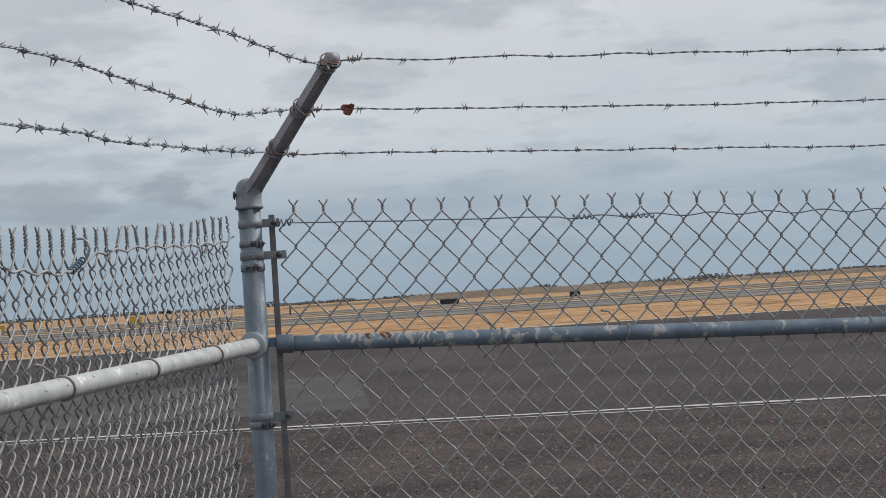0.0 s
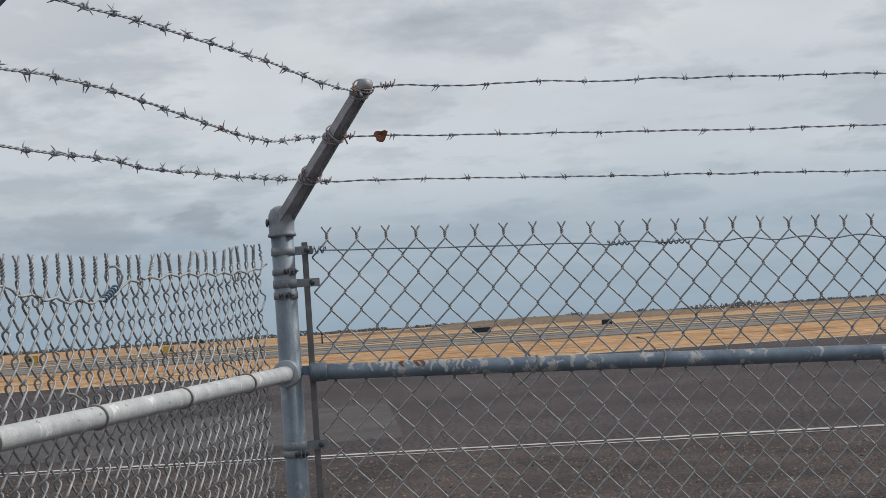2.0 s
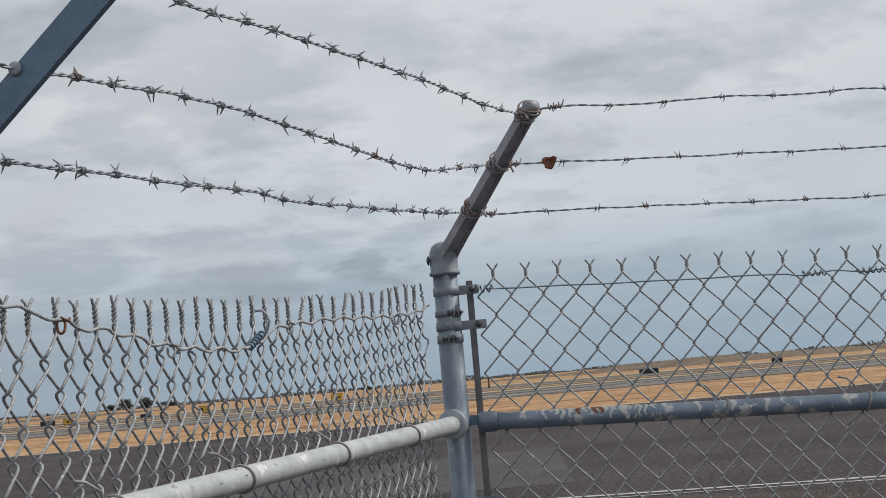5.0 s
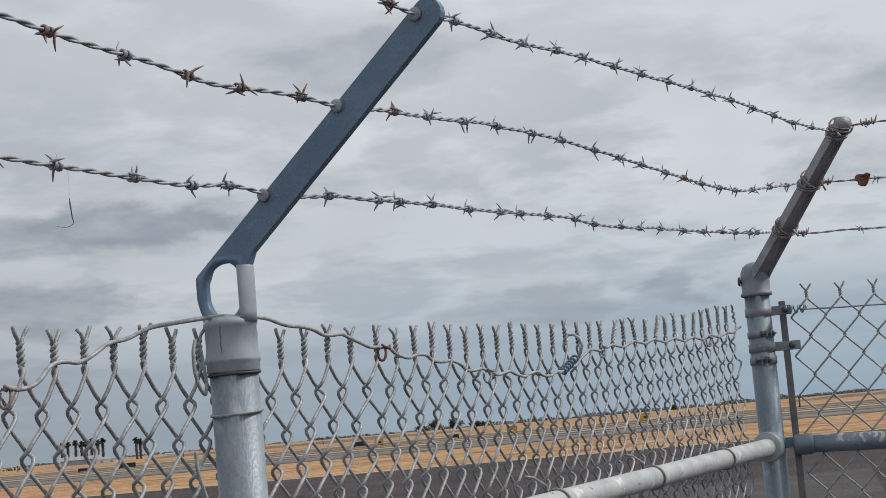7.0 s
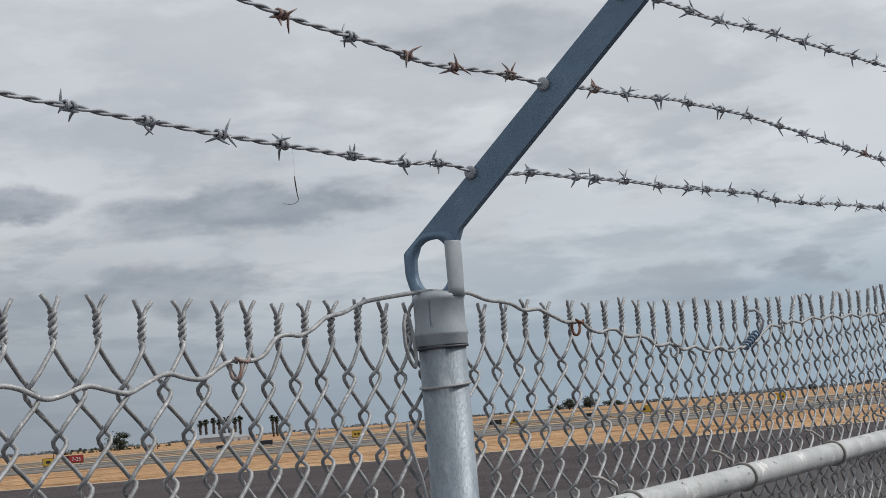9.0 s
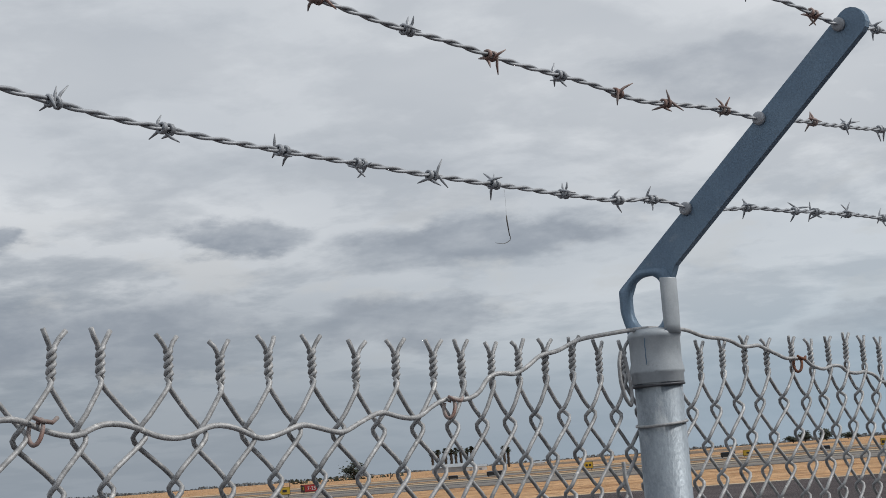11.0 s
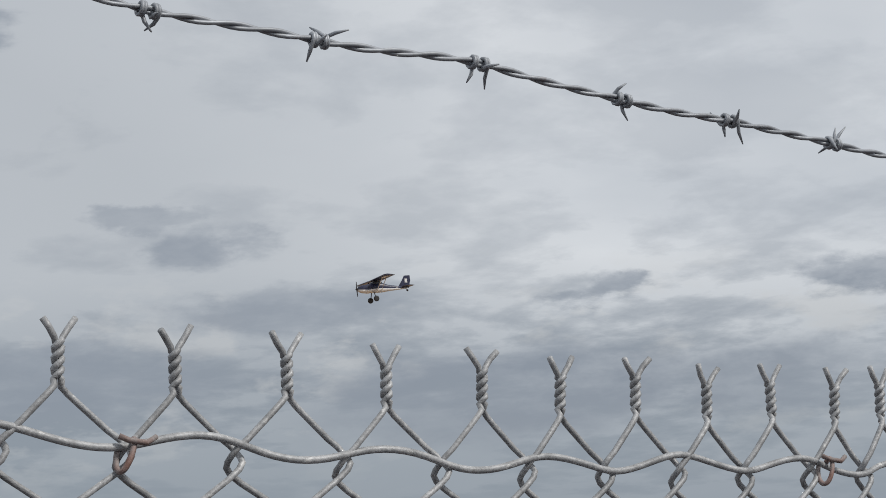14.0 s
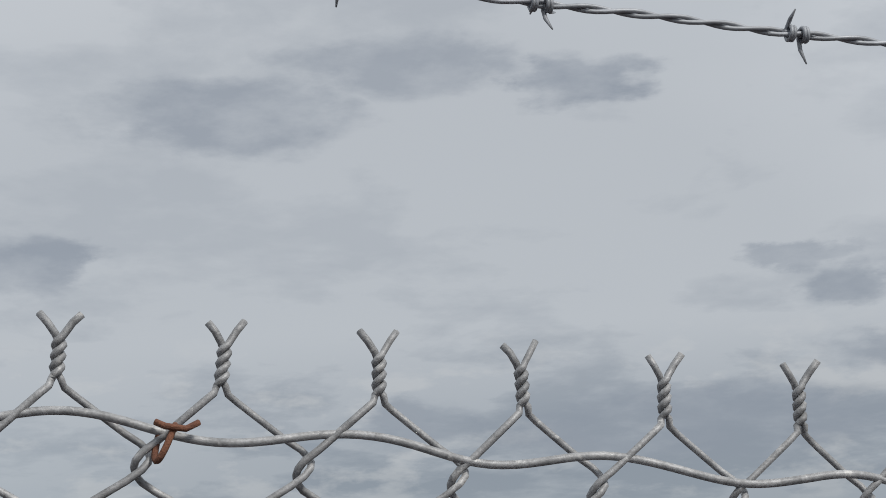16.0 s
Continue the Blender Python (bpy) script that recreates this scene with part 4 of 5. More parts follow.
def drip(parent, s, angle, length, width, mat, r, d, n1, seed, name="dried_drip"):
    """A thin dried run of pale dirt on the rail: a patch that follows the pipe, with ragged edges."""
    rng = random.Random(seed)
    verts, faces, m = [], [], 9
    for i in range(m):
        a = angle - length * i / (m - 1)
        w = width * (0.9 - 0.55 * i / (m - 1)) * rng.uniform(0.7, 1.2)
        c = s + 0.004 * math.sin(i * 0.9 + seed)
        for x in (c - w / 2, c + w / 2):
            p = d * x + n1 * math.cos(a) * (r + 0.0006) + Vector((0, 0, math.sin(a) * (r + 0.0006)))
            verts.append(tuple(p))
    faces = [(2 * i, 2 * i + 1, 2 * i + 3, 2 * i + 2) for i in range(m - 1)]
    mesh_object(name, verts, faces, mat, parent)


scuffs = random.Random(31)
for k in range(70):
    s = 0.06 + 2.5 * scuffs.random()
    if k % 3:
        drip(bright_rail, s, scuffs.uniform(-0.2, 1.5), scuffs.uniform(0.25, 0.8), scuffs.uniform(0.002, 0.006), DRIP, 0.0215, bright_d, bright_n, 100 + k, "scuff")
    else:
        drip(bright_rail, s, scuffs.uniform(-0.3, 1.3), scuffs.uniform(0.12, 0.3), scuffs.uniform(0.003, 0.007), DARK_BOLT, 0.0216, bright_d, bright_n, 200 + k, "nick")
rng = random.Random(12)
for k, s in enumerate((0.10, 0.15, 0.165, 0.18, 0.195, 0.215, 0.23, 0.25, 0.265, 0.28, 0.30, 0.315, 0.325, 0.34, 0.35, 0.36, 0.375, 0.385, 0.40, 0.42, 0.45, 0.53, 0.595, 0.615, 0.70, 0.74, 0.90, 1.15, 1.24, 1.4, 1.62)):
    drip(ro, s, 1.75, rng.uniform(1.0, 2.3), rng.uniform(0.012, 0.024), DRIP, 0.0215, rd, rn, k)
for k, s in enumerate((0.235, 0.275, 0.29)):
    drip(ro, s, 1.9, 1.6, 0.022, RUST, 0.0217, rd, rn, 50 + k)

# ---------------------------------------------------------------- barbed wire
A1, A2, A3 = (0.150, -0.113, 2.079), (0.086, -0.201, 2.180), (-0.012, -0.335, 2.283)
H1, H2, H3 = (LINE_X, LINE_Y - 0.066, 1.984), (LINE_X, LINE_Y - 0.178, 2.078), (LINE_X, LINE_Y - 0.293, 2.170)
barbed_strand([A1, (-0.1, -0.105, 2.063), (-0.565, -0.09, 2.045), (-0.95, -0.085, 2.028), (-1.17, -0.085, 2.031), (-1.52, -0.09, 2.016), (-1.78, -0.095, 2.008), (-2.0, -0.098, 1.998), H1],
              "weathered barbed wire strand with slightly rusty barbs", seed=1,
              at_x=(0.03, -0.026, -0.13, -0.231, -0.356, -0.486, -0.626, -0.746, -0.855, -1.002, -1.094, -1.221, -1.347, -1.441, -1.562, -1.699, -1.81, -1.884, -2.028))
barbed_strand([H1, (-2.24, -0.085, 1.998), (-2.32, -0.08, 1.987), (-2.43, -0.075, 1.989), (-2.65, -0.072, 1.990), (-2.91, -0.07, 1.995), (-3.05, -0.07, 2.000), (-3.18, -0.07, 2.009), (-3.29, -0.07, 2.021), (-3.40, -0.07, 2.027), (-3.53, -0.07, 2.044), (-3.66, -0.07, 2.047), (-3.79, -0.07, 2.056), (-3.93, -0.07, 2.069), (-4.085, -0.07, 2.085), (-4.2, -0.07, 2.094), (-4.75, -0.08, 2.13)],
              "grey twisted barbed wire strand with galvanized barbs", seed=2, rusty=0.0, at_x=(-2.25, -2.322, -2.433, -2.566, -2.675, -2.788, -2.907, -3.052, -3.18, -3.294, -3.401, -3.533, -3.662, -3.789, -3.921, -4.086, -4.21, -4.34, -4.47, -4.6))
barbed_strand([A2, (0.02, -0.19, 2.172), (-0.3, -0.17, 2.135), (-0.58, -0.18, 2.123), (-0.99, -0.18, 2.128), (-1.39, -0.18, 2.131), (-1.65, -0.18, 2.124), (-1.91, -0.19, 2.103), (-2.03, -0.2, 2.094), H2],
              "weathered barbed wire strand with slightly rusty barbs", seed=3)
barbed_strand([H2, (-2.25, -0.195, 2.086), (-2.37, -0.18, 2.082), (-2.47, -0.18, 2.082), (-2.58, -0.18, 2.088), (-2.705, -0.18, 2.091), (-2.84, -0.18, 2.099), (-2.97, -0.18, 2.106), (-3.1, -0.182, 2.117), (-3.4, -0.19, 2.137), (-4.75, -0.2, 2.18)],
              "rust-tinted barbed wire strand with four-point barbs", seed=4, rusty=0.75, at_x=(-2.254, -2.367, -2.47, -2.583, -2.705, -2.84, -2.969, -3.1, -3.22, -3.35, -3.48, -3.6, -3.73, -3.86, -4.0, -4.13, -4.26, -4.4, -4.53))
barbed_strand([A3, (-0.08, -0.325, 2.268), (-0.4, -0.31, 2.259), (-0.77, -0.30, 2.257), (-1.2, -0.30, 2.236), (-1.57, -0.30, 2.219), (-1.84, -0.305, 2.198), (-2.04, -0.315, 2.190), H3],
              "weathered barbed wire strand with slightly rusty barbs", seed=5)
barbed_strand([H3, (-2.25, -0.32, 2.176), (-2.35, -0.31, 2.185), (-2.8, -0.31, 2.205), (-4.75, -0.32, 2.27)], "rust-tinted barbed wire strand with four-point barbs", first=0.06, seed=6, rusty=0.6)


def right_strand(start, ends, label, seed, **more):
    """A strand from the corner arm along the second panel; ends are (metres along, height)."""
    pts = [start]
    for s, z in ends:
        pts.append((start[0] + RIGHT.x * s, start[1] + RIGHT.y * s, z))
    o = barbed_strand(pts, label, seed=seed, wave=0.004, thick=0.00135, **more)
    # the strand's end wound back on itself beside the arm
    t = np.linspace(0, 1, 64)
    along = np.array((RIGHT.x, RIGHT.y, (ends[0][1] - start[2]) / ends[0][0]))
    side = np.array((RIGHT.y, -RIGHT.x, 0.0))
    ang = t * 2 * math.pi * 5.5
    wild = 0.0055 + 0.003 * np.sin(t * 17 + seed)
    coil = along * (0.050 + 0.034 * t)[:, None] + side * (wild * np.cos(ang))[:, None] + np.array((0, 0, 1.0)) * (wild * np.sin(ang))[:, None]
    coil = np.concatenate([coil, [coil[-1] + (0.004, -0.004, 0.014)]])
    v, f = tube(coil, 0.0017, 5)
    mesh_object("end_knot", v, f, BARB_RUST, o, "dark wound wire end")


right_strand(A3, [(0.1, 2.289), (0.22, 2.277), (0.48, 2.280), (0.64, 2.268), (0.76, 2.272), (1.49, 2.252), (3.8, 2.17)], "thin dark barbed wire strand with small barbs", 7, first=0.07, gap=0.135)
right_strand(A2, [(0.1, 2.176), (0.32, 2.167), (1.18, 2.138), (1.64, 2.130), (3.8, 2.06)], "thin dark barbed wire strand with small barbs", 8, first=0.06, gap=0.138)
right_strand(A1, [(0.1, 2.067), (0.36, 2.062), (0.6, 2.050), (1.2, 2.029), (1.72, 2.009), (3.8, 1.93)], "thin dark barbed wire strand with small barbs", 9, first=0.08, gap=0.132)


def dry_leaf():
    p = (A2[0] + RIGHT.x * 0.155, A2[1] + RIGHT.y * 0.155, 2.173)
    o = thing("dry_leaf", p, "curled rust-brown dry leaf caught on the wire", "leaf")
    verts, faces, n = [(0, 0, 0.003)], [], 14
    r2 = random.Random(3)
    for ring, rr in ((1, 0.009), (2, 0.018)):
        for k in range(n):
            a = 2 * math.pi * k / n
            q = rr * (1 + (0.28 * math.sin(3 * a) + r2.uniform(-0.15, 0.15)) * (ring - 1))
            verts.append((0.25 * q * math.sin(2 * a) * ring * 0.5 - 0.004 * ring, q * math.cos(a), q * math.sin(a) * 0.85))
    faces += [(0, 1 + k, 1 + (k + 1) % n) for k in range(n)]
    faces += [(1 + k, 1 + n + k, 1 + n + (k + 1) % n, 1 + (k + 1) % n) for k in range(n)]
    ob = mesh_object("blade", verts, faces, LEAF_DRY, o)
    ob.modifiers.new("thickness", "SOLIDIFY").thickness = 0.002


dry_leaf()


def hanging_seed():
    """A dry grass seed with a curled awn, caught on a fine thread under the lowest strand."""
    o = thing("grass_seed", (-2.545, -0.071, 1.957), "thin dry grass seed with curled awn hanging on a thread", "grass seed")
    v, f = tube([(0.0, 0.0, 0.034), (0.001, 0.0, 0.016), (0.0, 0.0, 0.0)], 0.0001, 4)
    mesh_object("thread", v, f, DRY_STALK, o)
    v, f = tube([(0.0, 0.0, 0.0), (0.0005, 0.0, -0.006), (0.003, 0.0, -0.022)], [0.0005, 0.0008, 0.0005], 6)
    mesh_object("seed", v, f, DRY_STALK, o)
    awn = [(0.003 + 0.005 * math.sin(a) - 0.0055 * max(0.0, a - 1.6), 0.002 * a, -0.0265 + 0.0045 * math.cos(min(a, 2.9)) + 0.0008 * max(0.0, a - 2.9)) for a in (0.0, 0.5, 1.0, 1.6, 2.2, 2.8, 3.4, 4.0)]
    v, f = tube(awn, [0.0005, 0.0005, 0.00045, 0.0004, 0.0004, 0.0003, 0.0003, 0.0002], 5)
    mesh_object("awn", v, f, DRY_STALK, o)


hanging_seed()


# ---------------------------------------------------------------- far things
def at(azimuth, distance, z=0.0):
    a = radians(azimuth)
    return (EYE[0] + distance * math.cos(a), EYE[1] + distance * math.sin(a), z)


def crown_mesh(rng, size, count, leaf):
    """Many small leaf blades in uneven clumps."""
    verts, faces = [], []
    clumps = [(Vector((rng.gauss(0, 0.42) * size[0], rng.gauss(0, 0.42) * size[1], rng.gauss(0, 0.36) * size[2])), rng.uniform(0.25, 0.5)) for _ in range(9)]
    for _ in range(count):
        c, r = rng.choice(clumps)
        p = c + Vector((rng.gauss(0, 1) * r * size[0] * 0.5, rng.gauss(0, 1) * r * size[1] * 0.5, rng.gauss(0, 1) * r * size[2] * 0.5))
        u = Vector((rng.gauss(0, 1), rng.gauss(0, 1), rng.gauss(0, 1))).normalized() * leaf
        w = u.orthogonal().normalized() * leaf * 0.6
        n = len(verts)
        verts += [tuple(p - u), tuple(p + w), tuple(p + u), tuple(p - w)]
        faces.append((n, n + 1, n + 2, n + 3))
    return verts, faces


def tree(azimuth, distance, height, width, seed, label, trunk=0.35, base=0.0):
    rng = random.Random(seed)
    o = thing("tree", at(azimuth, distance, base), label, "tree")
    pieces = [tube([(0, 0, -0.5), (0.05, 0, height * 0.3), (0.1, 0.05, height * trunk * 2)], [0.06 * height, 0.045 * height, 0.015 * height], 7)]
    for k in range(5):
        a = rng.uniform(0, 6.28)
        pieces.append(tube([(0.05, 0, height * 0.3), (0.2 * width * math.cos(a), 0.2 * width * math.sin(a), height * 0.55), (0.34 * width * math.cos(a), 0.34 * width * math.sin(a), height * 0.75)], [0.025 * height, 0.015 * height, 0.006 * height], 5))
    mesh_object("trunk", *joined(*pieces), BARK, o)
    v, f = crown_mesh(rng, (width * 0.55, width * 0.55, height * 0.40), 1100, height * 0.075)
    v = [(x, y, z + height * 0.58) for x, y, z in v]
    mesh_object("crown", v, f, FOLIAGE, o, smooth=False)


def palm(azimuth, distance, height, seed):
    rng = random.Random(seed)
    o = thing("palm_tree", at(azimuth, distance, 0), "tall dark fan palm in a far row", "palm tree", "row of far palms")
    sway = rng.uniform(-0.4, 0.4)
    v, f = tube([(0, 0, -1), (sway * 0.4, 0, height * 0.5), (sway, 0, height)], [0.55, 0.45, 0.42], 8)
    mesh_object("trunk", v, f, BARK, o)
    verts, faces = [], []
    for k in range(90):
        a, q = rng.uniform(0, 6.28), rng.uniform(0.35, 0.92)
        r = rng.uniform(0.55, 1.05) * (0.75 + 0.4 * q)
        c = Vector((sway * q + r * math.cos(a) * 0.5, r * math.sin(a) * 0.5, height * q))
        tip = Vector((sway * q + r * math.cos(a), r * math.sin(a), height * q - rng.uniform(0.9, 1.6)))
        s = Vector((-math.sin(a), math.cos(a), 0)) * 0.3
        n = len(verts)
        verts += [tuple(c - s), tuple(c + s), tuple(tip)]
        faces.append((n, n + 1, n + 2))
    mesh_object("skirt", verts, faces, BARK, o, "hanging skirt of dead leaves", smooth=False)
    verts, faces = [], []
    for k in range(46):
        a, e = rng.uniform(0, 6.28), rng.uniform(-0.9, 1.3)
        L = rng.uniform(1.4, 2.1)
        d = Vector((math.cos(a) * math.cos(e), math.sin(a) * math.cos(e), math.sin(e)))
        s = d.cross(Vector((0, 0, 1))).normalized() * 0.6
        c = Vector((sway, 0, height))
        n = len(verts)
        verts += [tuple(c), tuple(c + d * L * 0.7 + s), tuple(c + d * L - Vector((0, 0, 0.35))), tuple(c + d * L * 0.7 - s)]
        faces.append((n, n + 1, n + 2, n + 3))
    mesh_object("crown", verts, faces, FOLIAGE, o, smooth=False)


for k, a in enumerate((37.64, 37.44, 37.22, 37.04, 36.89, 36.72, 36.54, 36.38)):
    palm(a, 820 + 6 * (k % 3), 9.3 + 1.5 * (k * 0.37 % 1), 20 + k)
palm(35.34, 820, 9.4, 40)
palm(35.22, 830, 8.6, 41)
tree(40.17, 760, 7.5, 8.5, 5, "dark round-crowned tree in the far dry field")
for k, (a, h, w) in enumerate(((26.27, 6.0, 7.0), (25.90, 8.0, 9.0), (25.24, 8.5, 11.0), (24.59, 6.5, 8.0))):
    tree(a, 1100, h, w, 60 + k, "hazy dark tree standing on the far horizon")
tree(18.32, 900, 3.6, 5, 6, "dark far tree at the edge of the airfield")


def shrub_row(azimuth, span, distance, height, label, seed, mat=FOLIAGE, density=3.0):
    """A low uneven belt of far bushes, as many small blades."""
    rng = random.Random(seed)
    verts, faces = [], []
    length = radians(span) * distance
    for _ in range(int(length * density)):
        s = rng.uniform(-0.5, 0.5)
        h = height * (0.35 + 0.9 * max(0, noise.noise((s * length * 0.035, seed, 0)) + 0.25))
        p = Vector(at(azimuth + s * span, distance + rng.uniform(-8, 8), rng.uniform(0, 1) ** 1.3 * h))
        u = Vector((rng.gauss(0, 1), rng.gauss(0, 1), rng.gauss(0, 0.6))).normalized() * height * 0.28
        w = Vector((rng.gauss(0, 0.4), rng.gauss(0, 0.4), 1)).normalized() * height * 0.2
        n = len(verts)
        verts += [tuple(p - u), tuple(p - w), tuple(p + u), tuple(p + w)]
        faces.append((n, n + 1, n + 2, n + 3))
    ob = mesh_object("far_bushes", verts, faces, mat, smooth=False)
    return tagged(ob, label, "bushes", kind="stuff")


shrub_row(40.4, 3.6, 780, 3.6, "low belt of dark bushes in the far field", 3)
# the horizon belts get their haze from the leaf colour, not from air
shrub_row(20, 70, 1500, 5.2, "hazy belt of far trees along the horizon", 4, HAZE_TINT_WOOD, 8.0)
shrub_row(3, 12, 900, 3.6, "dark belt of trees behind the runway", 8, HAZE_TINT_WOOD, 4.0)
shrub_row(60, 30, 1500, 4.0, "hazy belt of far trees along the horizon", 9, HAZE_TINT_WOOD, 1.5)


def mound(azimuth, distance, length, depth, height, seed):
    verts, faces, n, m = [], [], 40, 8
    c = Vector(at(azimuth, distance, 0))
    for i in range(n + 1):
        for j in range(m + 1):
            u, w = i / n * 2 - 1, j / m * 2 - 1
            h = height * max(0, 1 - u ** 4) * max(0, 1 - w * w) * (0.8 + 0.35 * noise.noise((u * 4, w * 2, seed)))
            p = c + ALONG * (u * length / 2) + NORMAL * (w * depth / 2)
            verts.append((p.x, p.y, -0.3 + h))
    for i in range(n):
        for j in range(m):
            q = i * (m + 1) + j
            faces.append((q, q + m + 1, q + m + 2, q + 1))
    tagged(mesh_object("earth_mound", verts, faces, MOUND), "low mound of dry brown earth beyond the runway", "mound", kind="structure")


mound(6.4, 560, 110, 40, 3.2, 1)
mound(12.5, 620, 60, 30, 1.6, 2)
mound(-3, 640, 120, 40, 2.4, 3)
mound(30, 700, 160, 40, 1.8, 4)


def facing(o, azimuth):
    o.matrix_basis = o.matrix_basis @ Matrix.Rotation(radians(azimuth - 90), 4, "Z")


def sign(azimuth, distance, w, h, mat, label, bars=()):
    o = thing("airfield_sign", at(azimuth, distance, 0), label, "sign", "airfield signs")
    facing(o, azimuth)
    part("panel", box_bm((w, 0.18, h), (0, 0, 0.35 + h / 2), 0.03), mat, o)
    part("frame", box_bm((w + 0.1, 0.12, h + 0.1), (0, 0.05, 0.35 + h / 2), 0.03), BLACK, o)
    for s in (-0.35, 0.35):
        part("leg", box_bm((0.07, 0.07, 0.5), (s * w, 0, 0.1)), BLACK, o)
    for x, z, bw, bh, m in bars:
        part("marking", box_bm((bw, 0.02, bh), (x, -0.10, 0.35 + z)), m, o)
    return o


sign(32.72, 250, 1.25, 0.85, YELLOW, "yellow airfield guidance sign in dry grass", [(-0.2, 0.42, 0.3, 0.3, BLACK), (0.25, 0.42, 0.3, 0.3, BLACK)])
sign(42.37, 210, 1.2, 0.8, YELLOW, "yellow airfield guidance sign in dry grass", [(0, 0.4, 0.5, 0.3, BLACK)])
sign(19.27, 260, 1.5, 0.95, YELLOW, "yellow airfield guidance sign in dry grass", [(0.2, 0.45, 0.5, 0.3, BLACK)])
sign(23.47, 250, 1.3, 0.85, YELLOW, "yellow airfield guidance sign in dry grass", [(-0.35, 0.42, 0.4, 0.4, BLACK)])
sign(27.72, 255, 1.1, 0.7, YELLOW, "yellow airfield guidance sign in dry grass", [(0.1, 0.35, 0.4, 0.25, BLACK)])
red = sign(41.58, 230, 2.2, 0.85, RED, "red and black runway holding sign with white numbers", [(-0.85, 0.42, 0.45, 0.8, BLACK), (-0.85, 0.42, 0.25, 0.45, YELLOW)])
for text, x in (("7-25", 0.25),):
    cu = bpy.data.curves.new("sign_text", "FONT")
    cu.body, cu.size, cu.extrude, cu.align_x = text, 0.62, 0.005, "CENTER"
    cu.materials.append(WHITE)
    ob = new("sign_text", cu)
    ob.parent = red
    ob.matrix_basis = Matrix.Translation((x, -0.11, 0.55)) @ Matrix.Rotation(math.pi / 2, 4, "X")


def dark_box(azimuth, distance, w, h, label):
    o = thing("equipment_box", at(azimuth, distance, 0), label, "box", "dark boxes by the runway")
    facing(o, azimuth)
    part("housing", box_bm((w, 1.2, h), (0, 0, 0.15 + h / 2), 0.06), BLACK, o)
    part("lid", box_bm((w * 1.04, 1.28, 0.08), (0, 0, 0.19 + h), 0.02), ARM_STEEL, o)
    for s in (-0.4, 0.4):
        part("foot", box_bm((0.2, 1.0, 0.35), (s * w, 0, 0.05)), BLACK, o)


dark_box(35.67, 300, 2.9, 0.65, "long low black housing beside the runway")
dark_box(37.02, 300, 1.6, 0.45, "low dark housing beside the runway")
dark_box(28.32, 300, 2.4, 0.7, "long low black housing beside the runway")
dark_box(9.3, 300, 3.2, 0.75, "long low black housing beside the runway")
dark_box(5.28, 300, 1.8, 0.7, "black housing standing on the taxiway edge")
dark_box(25.32, 300, 1.6, 0.5, "low dark housing beside the runway")


def shed(azimuth, distance, w, d, h, label, wall_mat):
    o = thing("shed", at(azimuth, distance, 0), label, "building")
    facing(o, azimuth)
    part("wall", box_bm((w, d, h), (0, 0, h / 2)), wall_mat, o)
    bm = bmesh.new()
    pts = [(-w / 2 - 0.3, -d / 2 - 0.3, h), (w / 2 + 0.3, -d / 2 - 0.3, h), (w / 2 + 0.3, d / 2 + 0.3, h), (-w / 2 - 0.3, d / 2 + 0.3, h), (-w / 2 - 0.3, 0, h + d * 0.14), (w / 2 + 0.3, 0, h + d * 0.14)]
    vs = [bm.verts.new(p) for p in pts]
    for f in ((0, 1, 5, 4), (2, 3, 4, 5), (0, 4, 3), (1, 2, 5), (0, 3, 2, 1)):
        bm.faces.new([vs[i] for i in f])
    part("roof", bm, GREY_ROOF, o)
    for s in (-0.25, 0.2):
        part("door", box_bm((w * 0.12, 0.1, h * 0.7), (s * w, -d / 2 - 0.04, h * 0.35)), GREY_ROOF, o)


shed(37.07, 760, 16, 10, 2.6, "long low grey shed below the palms", GREY_ROOF)
shed(36.27, 750, 9, 6, 2.0, "low white shed below the palms", WHITE)
shed(34.27, 750, 5, 4, 1.6, "small white hut in the far field", WHITE)


def pole(azimuth, distance, height):
    o = thing("pole", at(azimuth, distance, 0), "thin dark pole in the far dry field", "pole", "far poles")
    v, f = lathe([(0.16, -0.3), (0.14, height * 0.5), (0.1, height)], 8)
    mesh_object("mast", v, f, BARK, o)
    v, f = lathe([(0.01, height - 0.05), (0.22, height), (0.22, height + 0.25), (0.02, height + 0.3)], 8)
    mesh_object("head", v, f, BLACK, o)


for a, d, h in ((33.9, 640, 4.5), (42.2, 560, 2.0), (39.0, 600, 2.0), (31.9, 620, 2.4), (14.4, 300, 1.5), (21.3, 640, 3.0), (29.5, 620, 2.2)):
    pole(a, d, h)


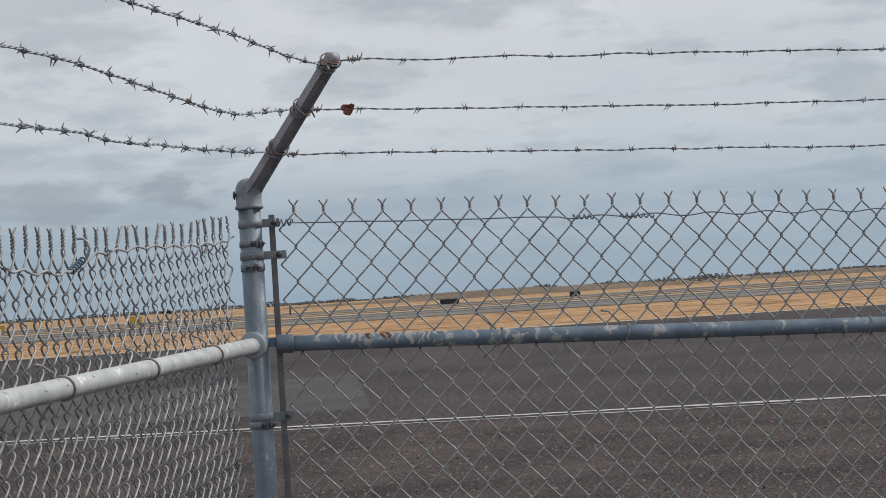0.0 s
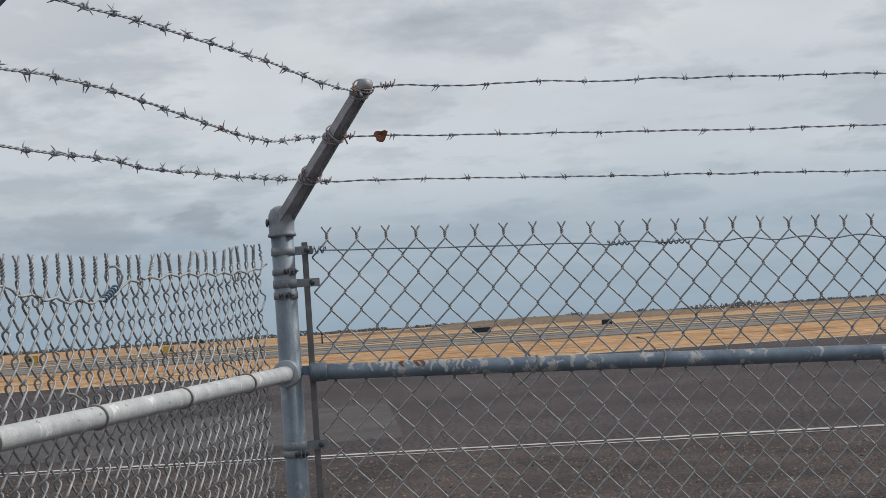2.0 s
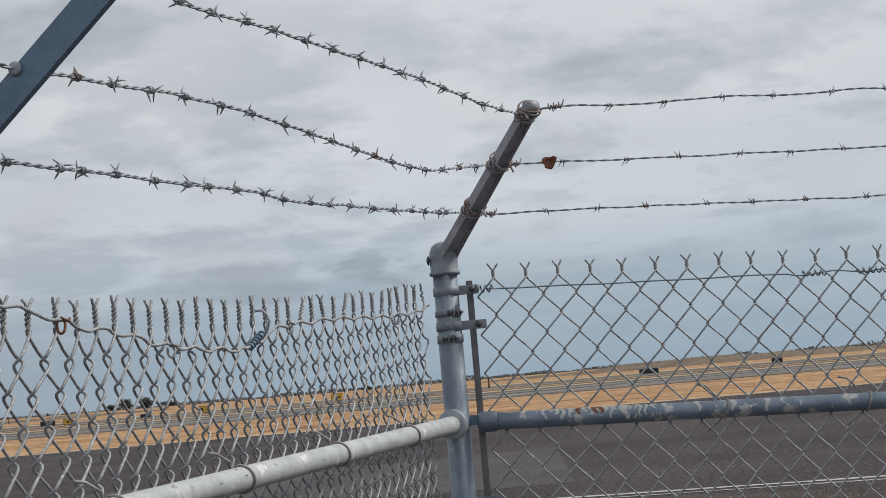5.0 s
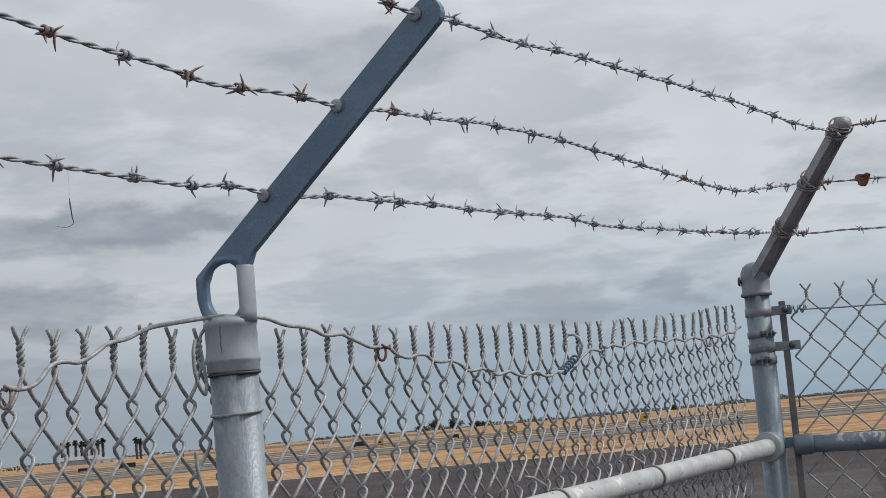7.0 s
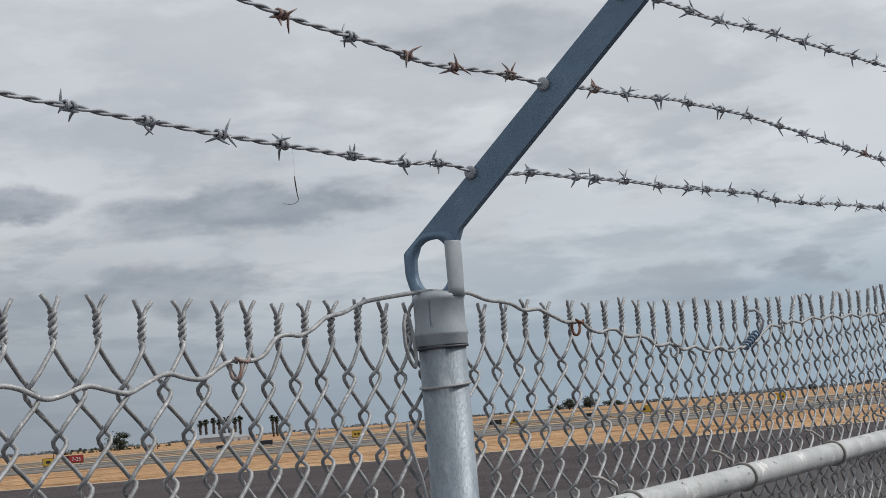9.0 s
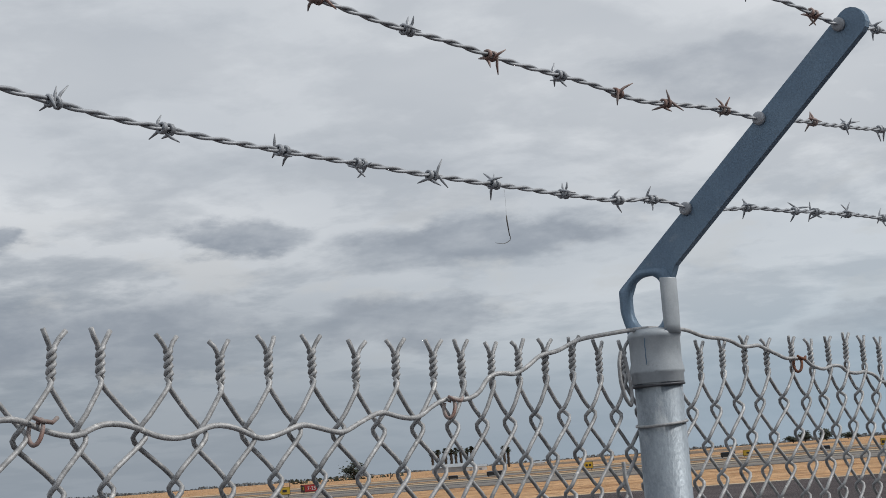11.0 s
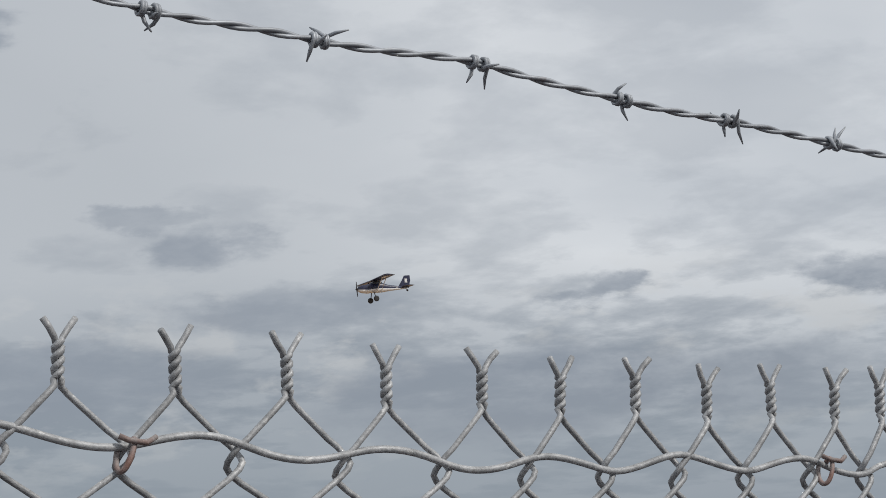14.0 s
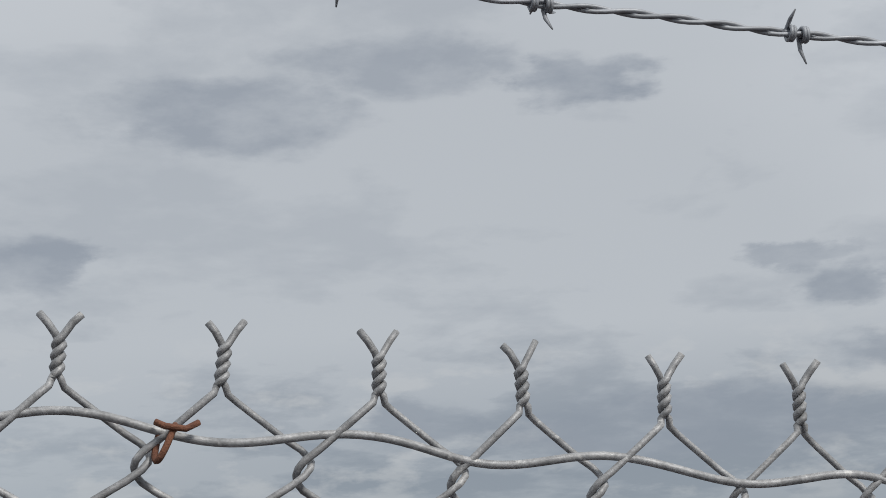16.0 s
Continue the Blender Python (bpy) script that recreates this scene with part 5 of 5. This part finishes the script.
# ---------------------------------------------------------------- light aircraft in the air
def aircraft():
    a, e, dist = radians(58.62), radians(8.53), 225.0
    c = Vector((-4.28, -1.1, 1.7)) + Vector((math.cos(a) * math.cos(e), math.sin(a) * math.cos(e), math.sin(e))) * dist
    o = thing("light_aircraft", tuple(c), "navy and white high-wing light aircraft with fixed wheels", "aircraft")
    ahead = Vector((-math.sin(a), math.cos(a), 0)) * 0.93 - Vector((math.cos(a), math.sin(a), 0)) * 0.36
    o.matrix_basis = Matrix.Translation(c) @ Matrix.Rotation(math.atan2(ahead.y, ahead.x), 4, "Z") @ Matrix.Rotation(radians(1), 4, "Y") @ Matrix.Rotation(radians(-1), 4, "X")
    # fuselage, nose along +x: a lofted body
    sect = [(3.35, 0.10, 0.12, 0.0), (3.2, 0.32, 0.34, 0.0), (2.7, 0.46, 0.48, 0.0), (2.0, 0.52, 0.56, 0.02), (1.5, 0.54, 0.60, 0.12), (0.9, 0.55, 0.66, 0.18), (0.0, 0.50, 0.56, 0.14), (-0.8, 0.38, 0.38, 0.08), (-2.0, 0.22, 0.25, 0.08), (-3.3, 0.08, 0.14, 0.12)]
    def body(scale, cut):
        verts, faces, n = [], [], 16
        for x, w, h, z in sect:
            for k in range(n):
                q = 2 * math.pi * k / n
                cy, cz = math.cos(q), math.sin(q)
                yy = math.copysign(abs(cy) ** 0.7, cy) * w * scale
                zz = math.copysign(abs(cz) ** 0.7, cz) * h * scale
                if cut:
                    zz = min(zz, -0.30 * h)
                verts.append((x, yy, z + zz))
        for i in range(len(sect) - 1):
            for k in range(n):
                faces.append((i * n + k, i * n + (k + 1) % n, (i + 1) * n + (k + 1) % n, (i + 1) * n + k))
        faces += [tuple(range(n))[::-1], tuple((len(sect) - 1) * n + k for k in range(n))]
        return verts, faces
    hull = mesh_object("fuselage", *body(1.0, False), NAVY, o)
    mesh_object("belly", *body(1.07, True), WHITE, hull, "white lower fuselage")
    part("rear_flank", box_bm((1.5, 0.52, 0.16), (-1.25, 0, 0.10), 0.06), WHITE, hull)
    part("windscreen", box_bm((1.25, 1.12, 0.42), (0.85, 0, 0.72), 0.1), GLASS_DARK, hull)
    # wing: lofted panel with thickness, rounded tips
    def plane_panel(x_le, chord, span, z, thick, dihedral=0.0):
        verts, faces = [], []
        prof = [(0, 0), (0.06, 0.5), (0.3, 0.75), (0.65, 0.45), (1, 0.02), (0.65, -0.15), (0.3, -0.25), (0.06, -0.25)]
        ys = [-span / 2, -span / 2 + 0.25, 0, span / 2 - 0.25, span / 2]
        sc = [0.72, 1, 1, 1, 0.72]
        for y, s in zip(ys, sc):
            for u, w in prof:
                verts.append((x_le - chord * (0.5 + (u - 0.5) * s), y, z + w * thick * s + abs(y) * dihedral))
        n = len(prof)
        for i in range(4):
            for k in range(n):
                faces.append((i * n + k, i * n + (k + 1) % n, (i + 1) * n + (k + 1) % n, (i + 1) * n + k))
        faces += [tuple(range(n))[::-1], tuple(4 * n + k for k in range(n))]
        return verts, faces
    wing = mesh_object("wing", *plane_panel(1.65, 1.55, 10.2, 1.0, 0.2, 0.015), NAVY, o, "dark navy wing", smooth=False)
    for y in (-3.7, 3.7):
        part("wing_marking", box_bm((0.5, 1.7, 0.012), (1.0, y, 0.985)), WHITE, wing)
    for y in (-1, 1):
        v, f = tube([(0.9, 0.5 * y, -0.25), (0.95, 2.5 * y, 1.0)], 0.05, 6)
        mesh_object("wing_strut", v, f, WHITE, o)
        v, f = tube([(0.3, 0.5 * y, -0.2), (0.4, 2.5 * y, 1.0)], 0.045, 6)
        mesh_object("wing_strut", v, f, WHITE, o)
    mesh_object("tailplane", *plane_panel(-2.5, 1.25, 3.6, 0.20, 0.09), NAVY, o, smooth=False)
    fin = bmesh.new()
    out = [(-2.1, 0.15), (-2.75, 1.15), (-3.0, 1.62), (-3.75, 1.66), (-3.8, 1.0), (-3.55, 0.05)]
    sides = [[fin.verts.new((x, y, z)) for x, z in out] for y in (-0.05, 0.05)]
    fin.faces.new(sides[0])
    fin.faces.new(sides[1][::-1])
    for k in range(len(out)):
        m = (k + 1) % len(out)
        fin.faces.new((sides[0][k], sides[1][k], sides[1][m], sides[0][m]))
    bmesh.ops.recalc_face_normals(fin, faces=fin.faces[:])
    fin_ob = part("fin", fin, NAVY, o)
    part("fin_marking", box_bm((0.32, 0.13, 0.5), (-3.2, 0, 0.98)), WHITE, fin_ob)
    for y in (-1, 1):
        v, f = tube([(1.35, 0.35 * y, -0.3), (1.3, 1.0 * y, -1.3)], 0.055, 6)
        mesh_object("gear_leg", v, f, BLACK, o)
        v, f = lathe([(0.14, -0.1), (0.30, -0.1), (0.36, -0.05), (0.36, 0.05), (0.30, 0.1), (0.14, 0.1)], 18)
        v, f = moved((v, f), Matrix.Translation((1.3, 1.07 * y, -1.35)) @ Matrix.Rotation(math.pi / 2, 4, "X"))
        mesh_object("wheel", v, f, BLACK, o)
    v, f = lathe([(0.05, -0.05), (0.14, -0.03), (0.14, 0.03), (0.05, 0.05)], 12)
    v, f = moved((v, f), Matrix.Translation((-3.35, 0, -0.25)) @ Matrix.Rotation(math.pi / 2, 4, "X"))
    mesh_object("tail_wheel", v, f, BLACK, o)
    v, f = tube([(-3.1, 0, 0.0), (-3.35, 0, -0.2)], 0.04, 6)
    mesh_object("tail_leg", v, f, BLACK, o)
    mesh_object("propeller", *tube([(3.42, 0.1, -0.95), (3.45, 0.0, 0.0), (3.42, -0.1, 0.95)], [0.05, 0.09, 0.05], 6), BLACK, o)
    v, f = lathe([(0.17, 0.0), (0.14, 0.14), (0.05, 0.28), (0.01, 0.31)], 14)
    v, f = moved((v, f), Matrix.Translation((3.34, 0, 0)) @ Matrix.Rotation(math.pi / 2, 4, "Y"))
    mesh_object("spinner", v, f, BLACK, o)


aircraft()
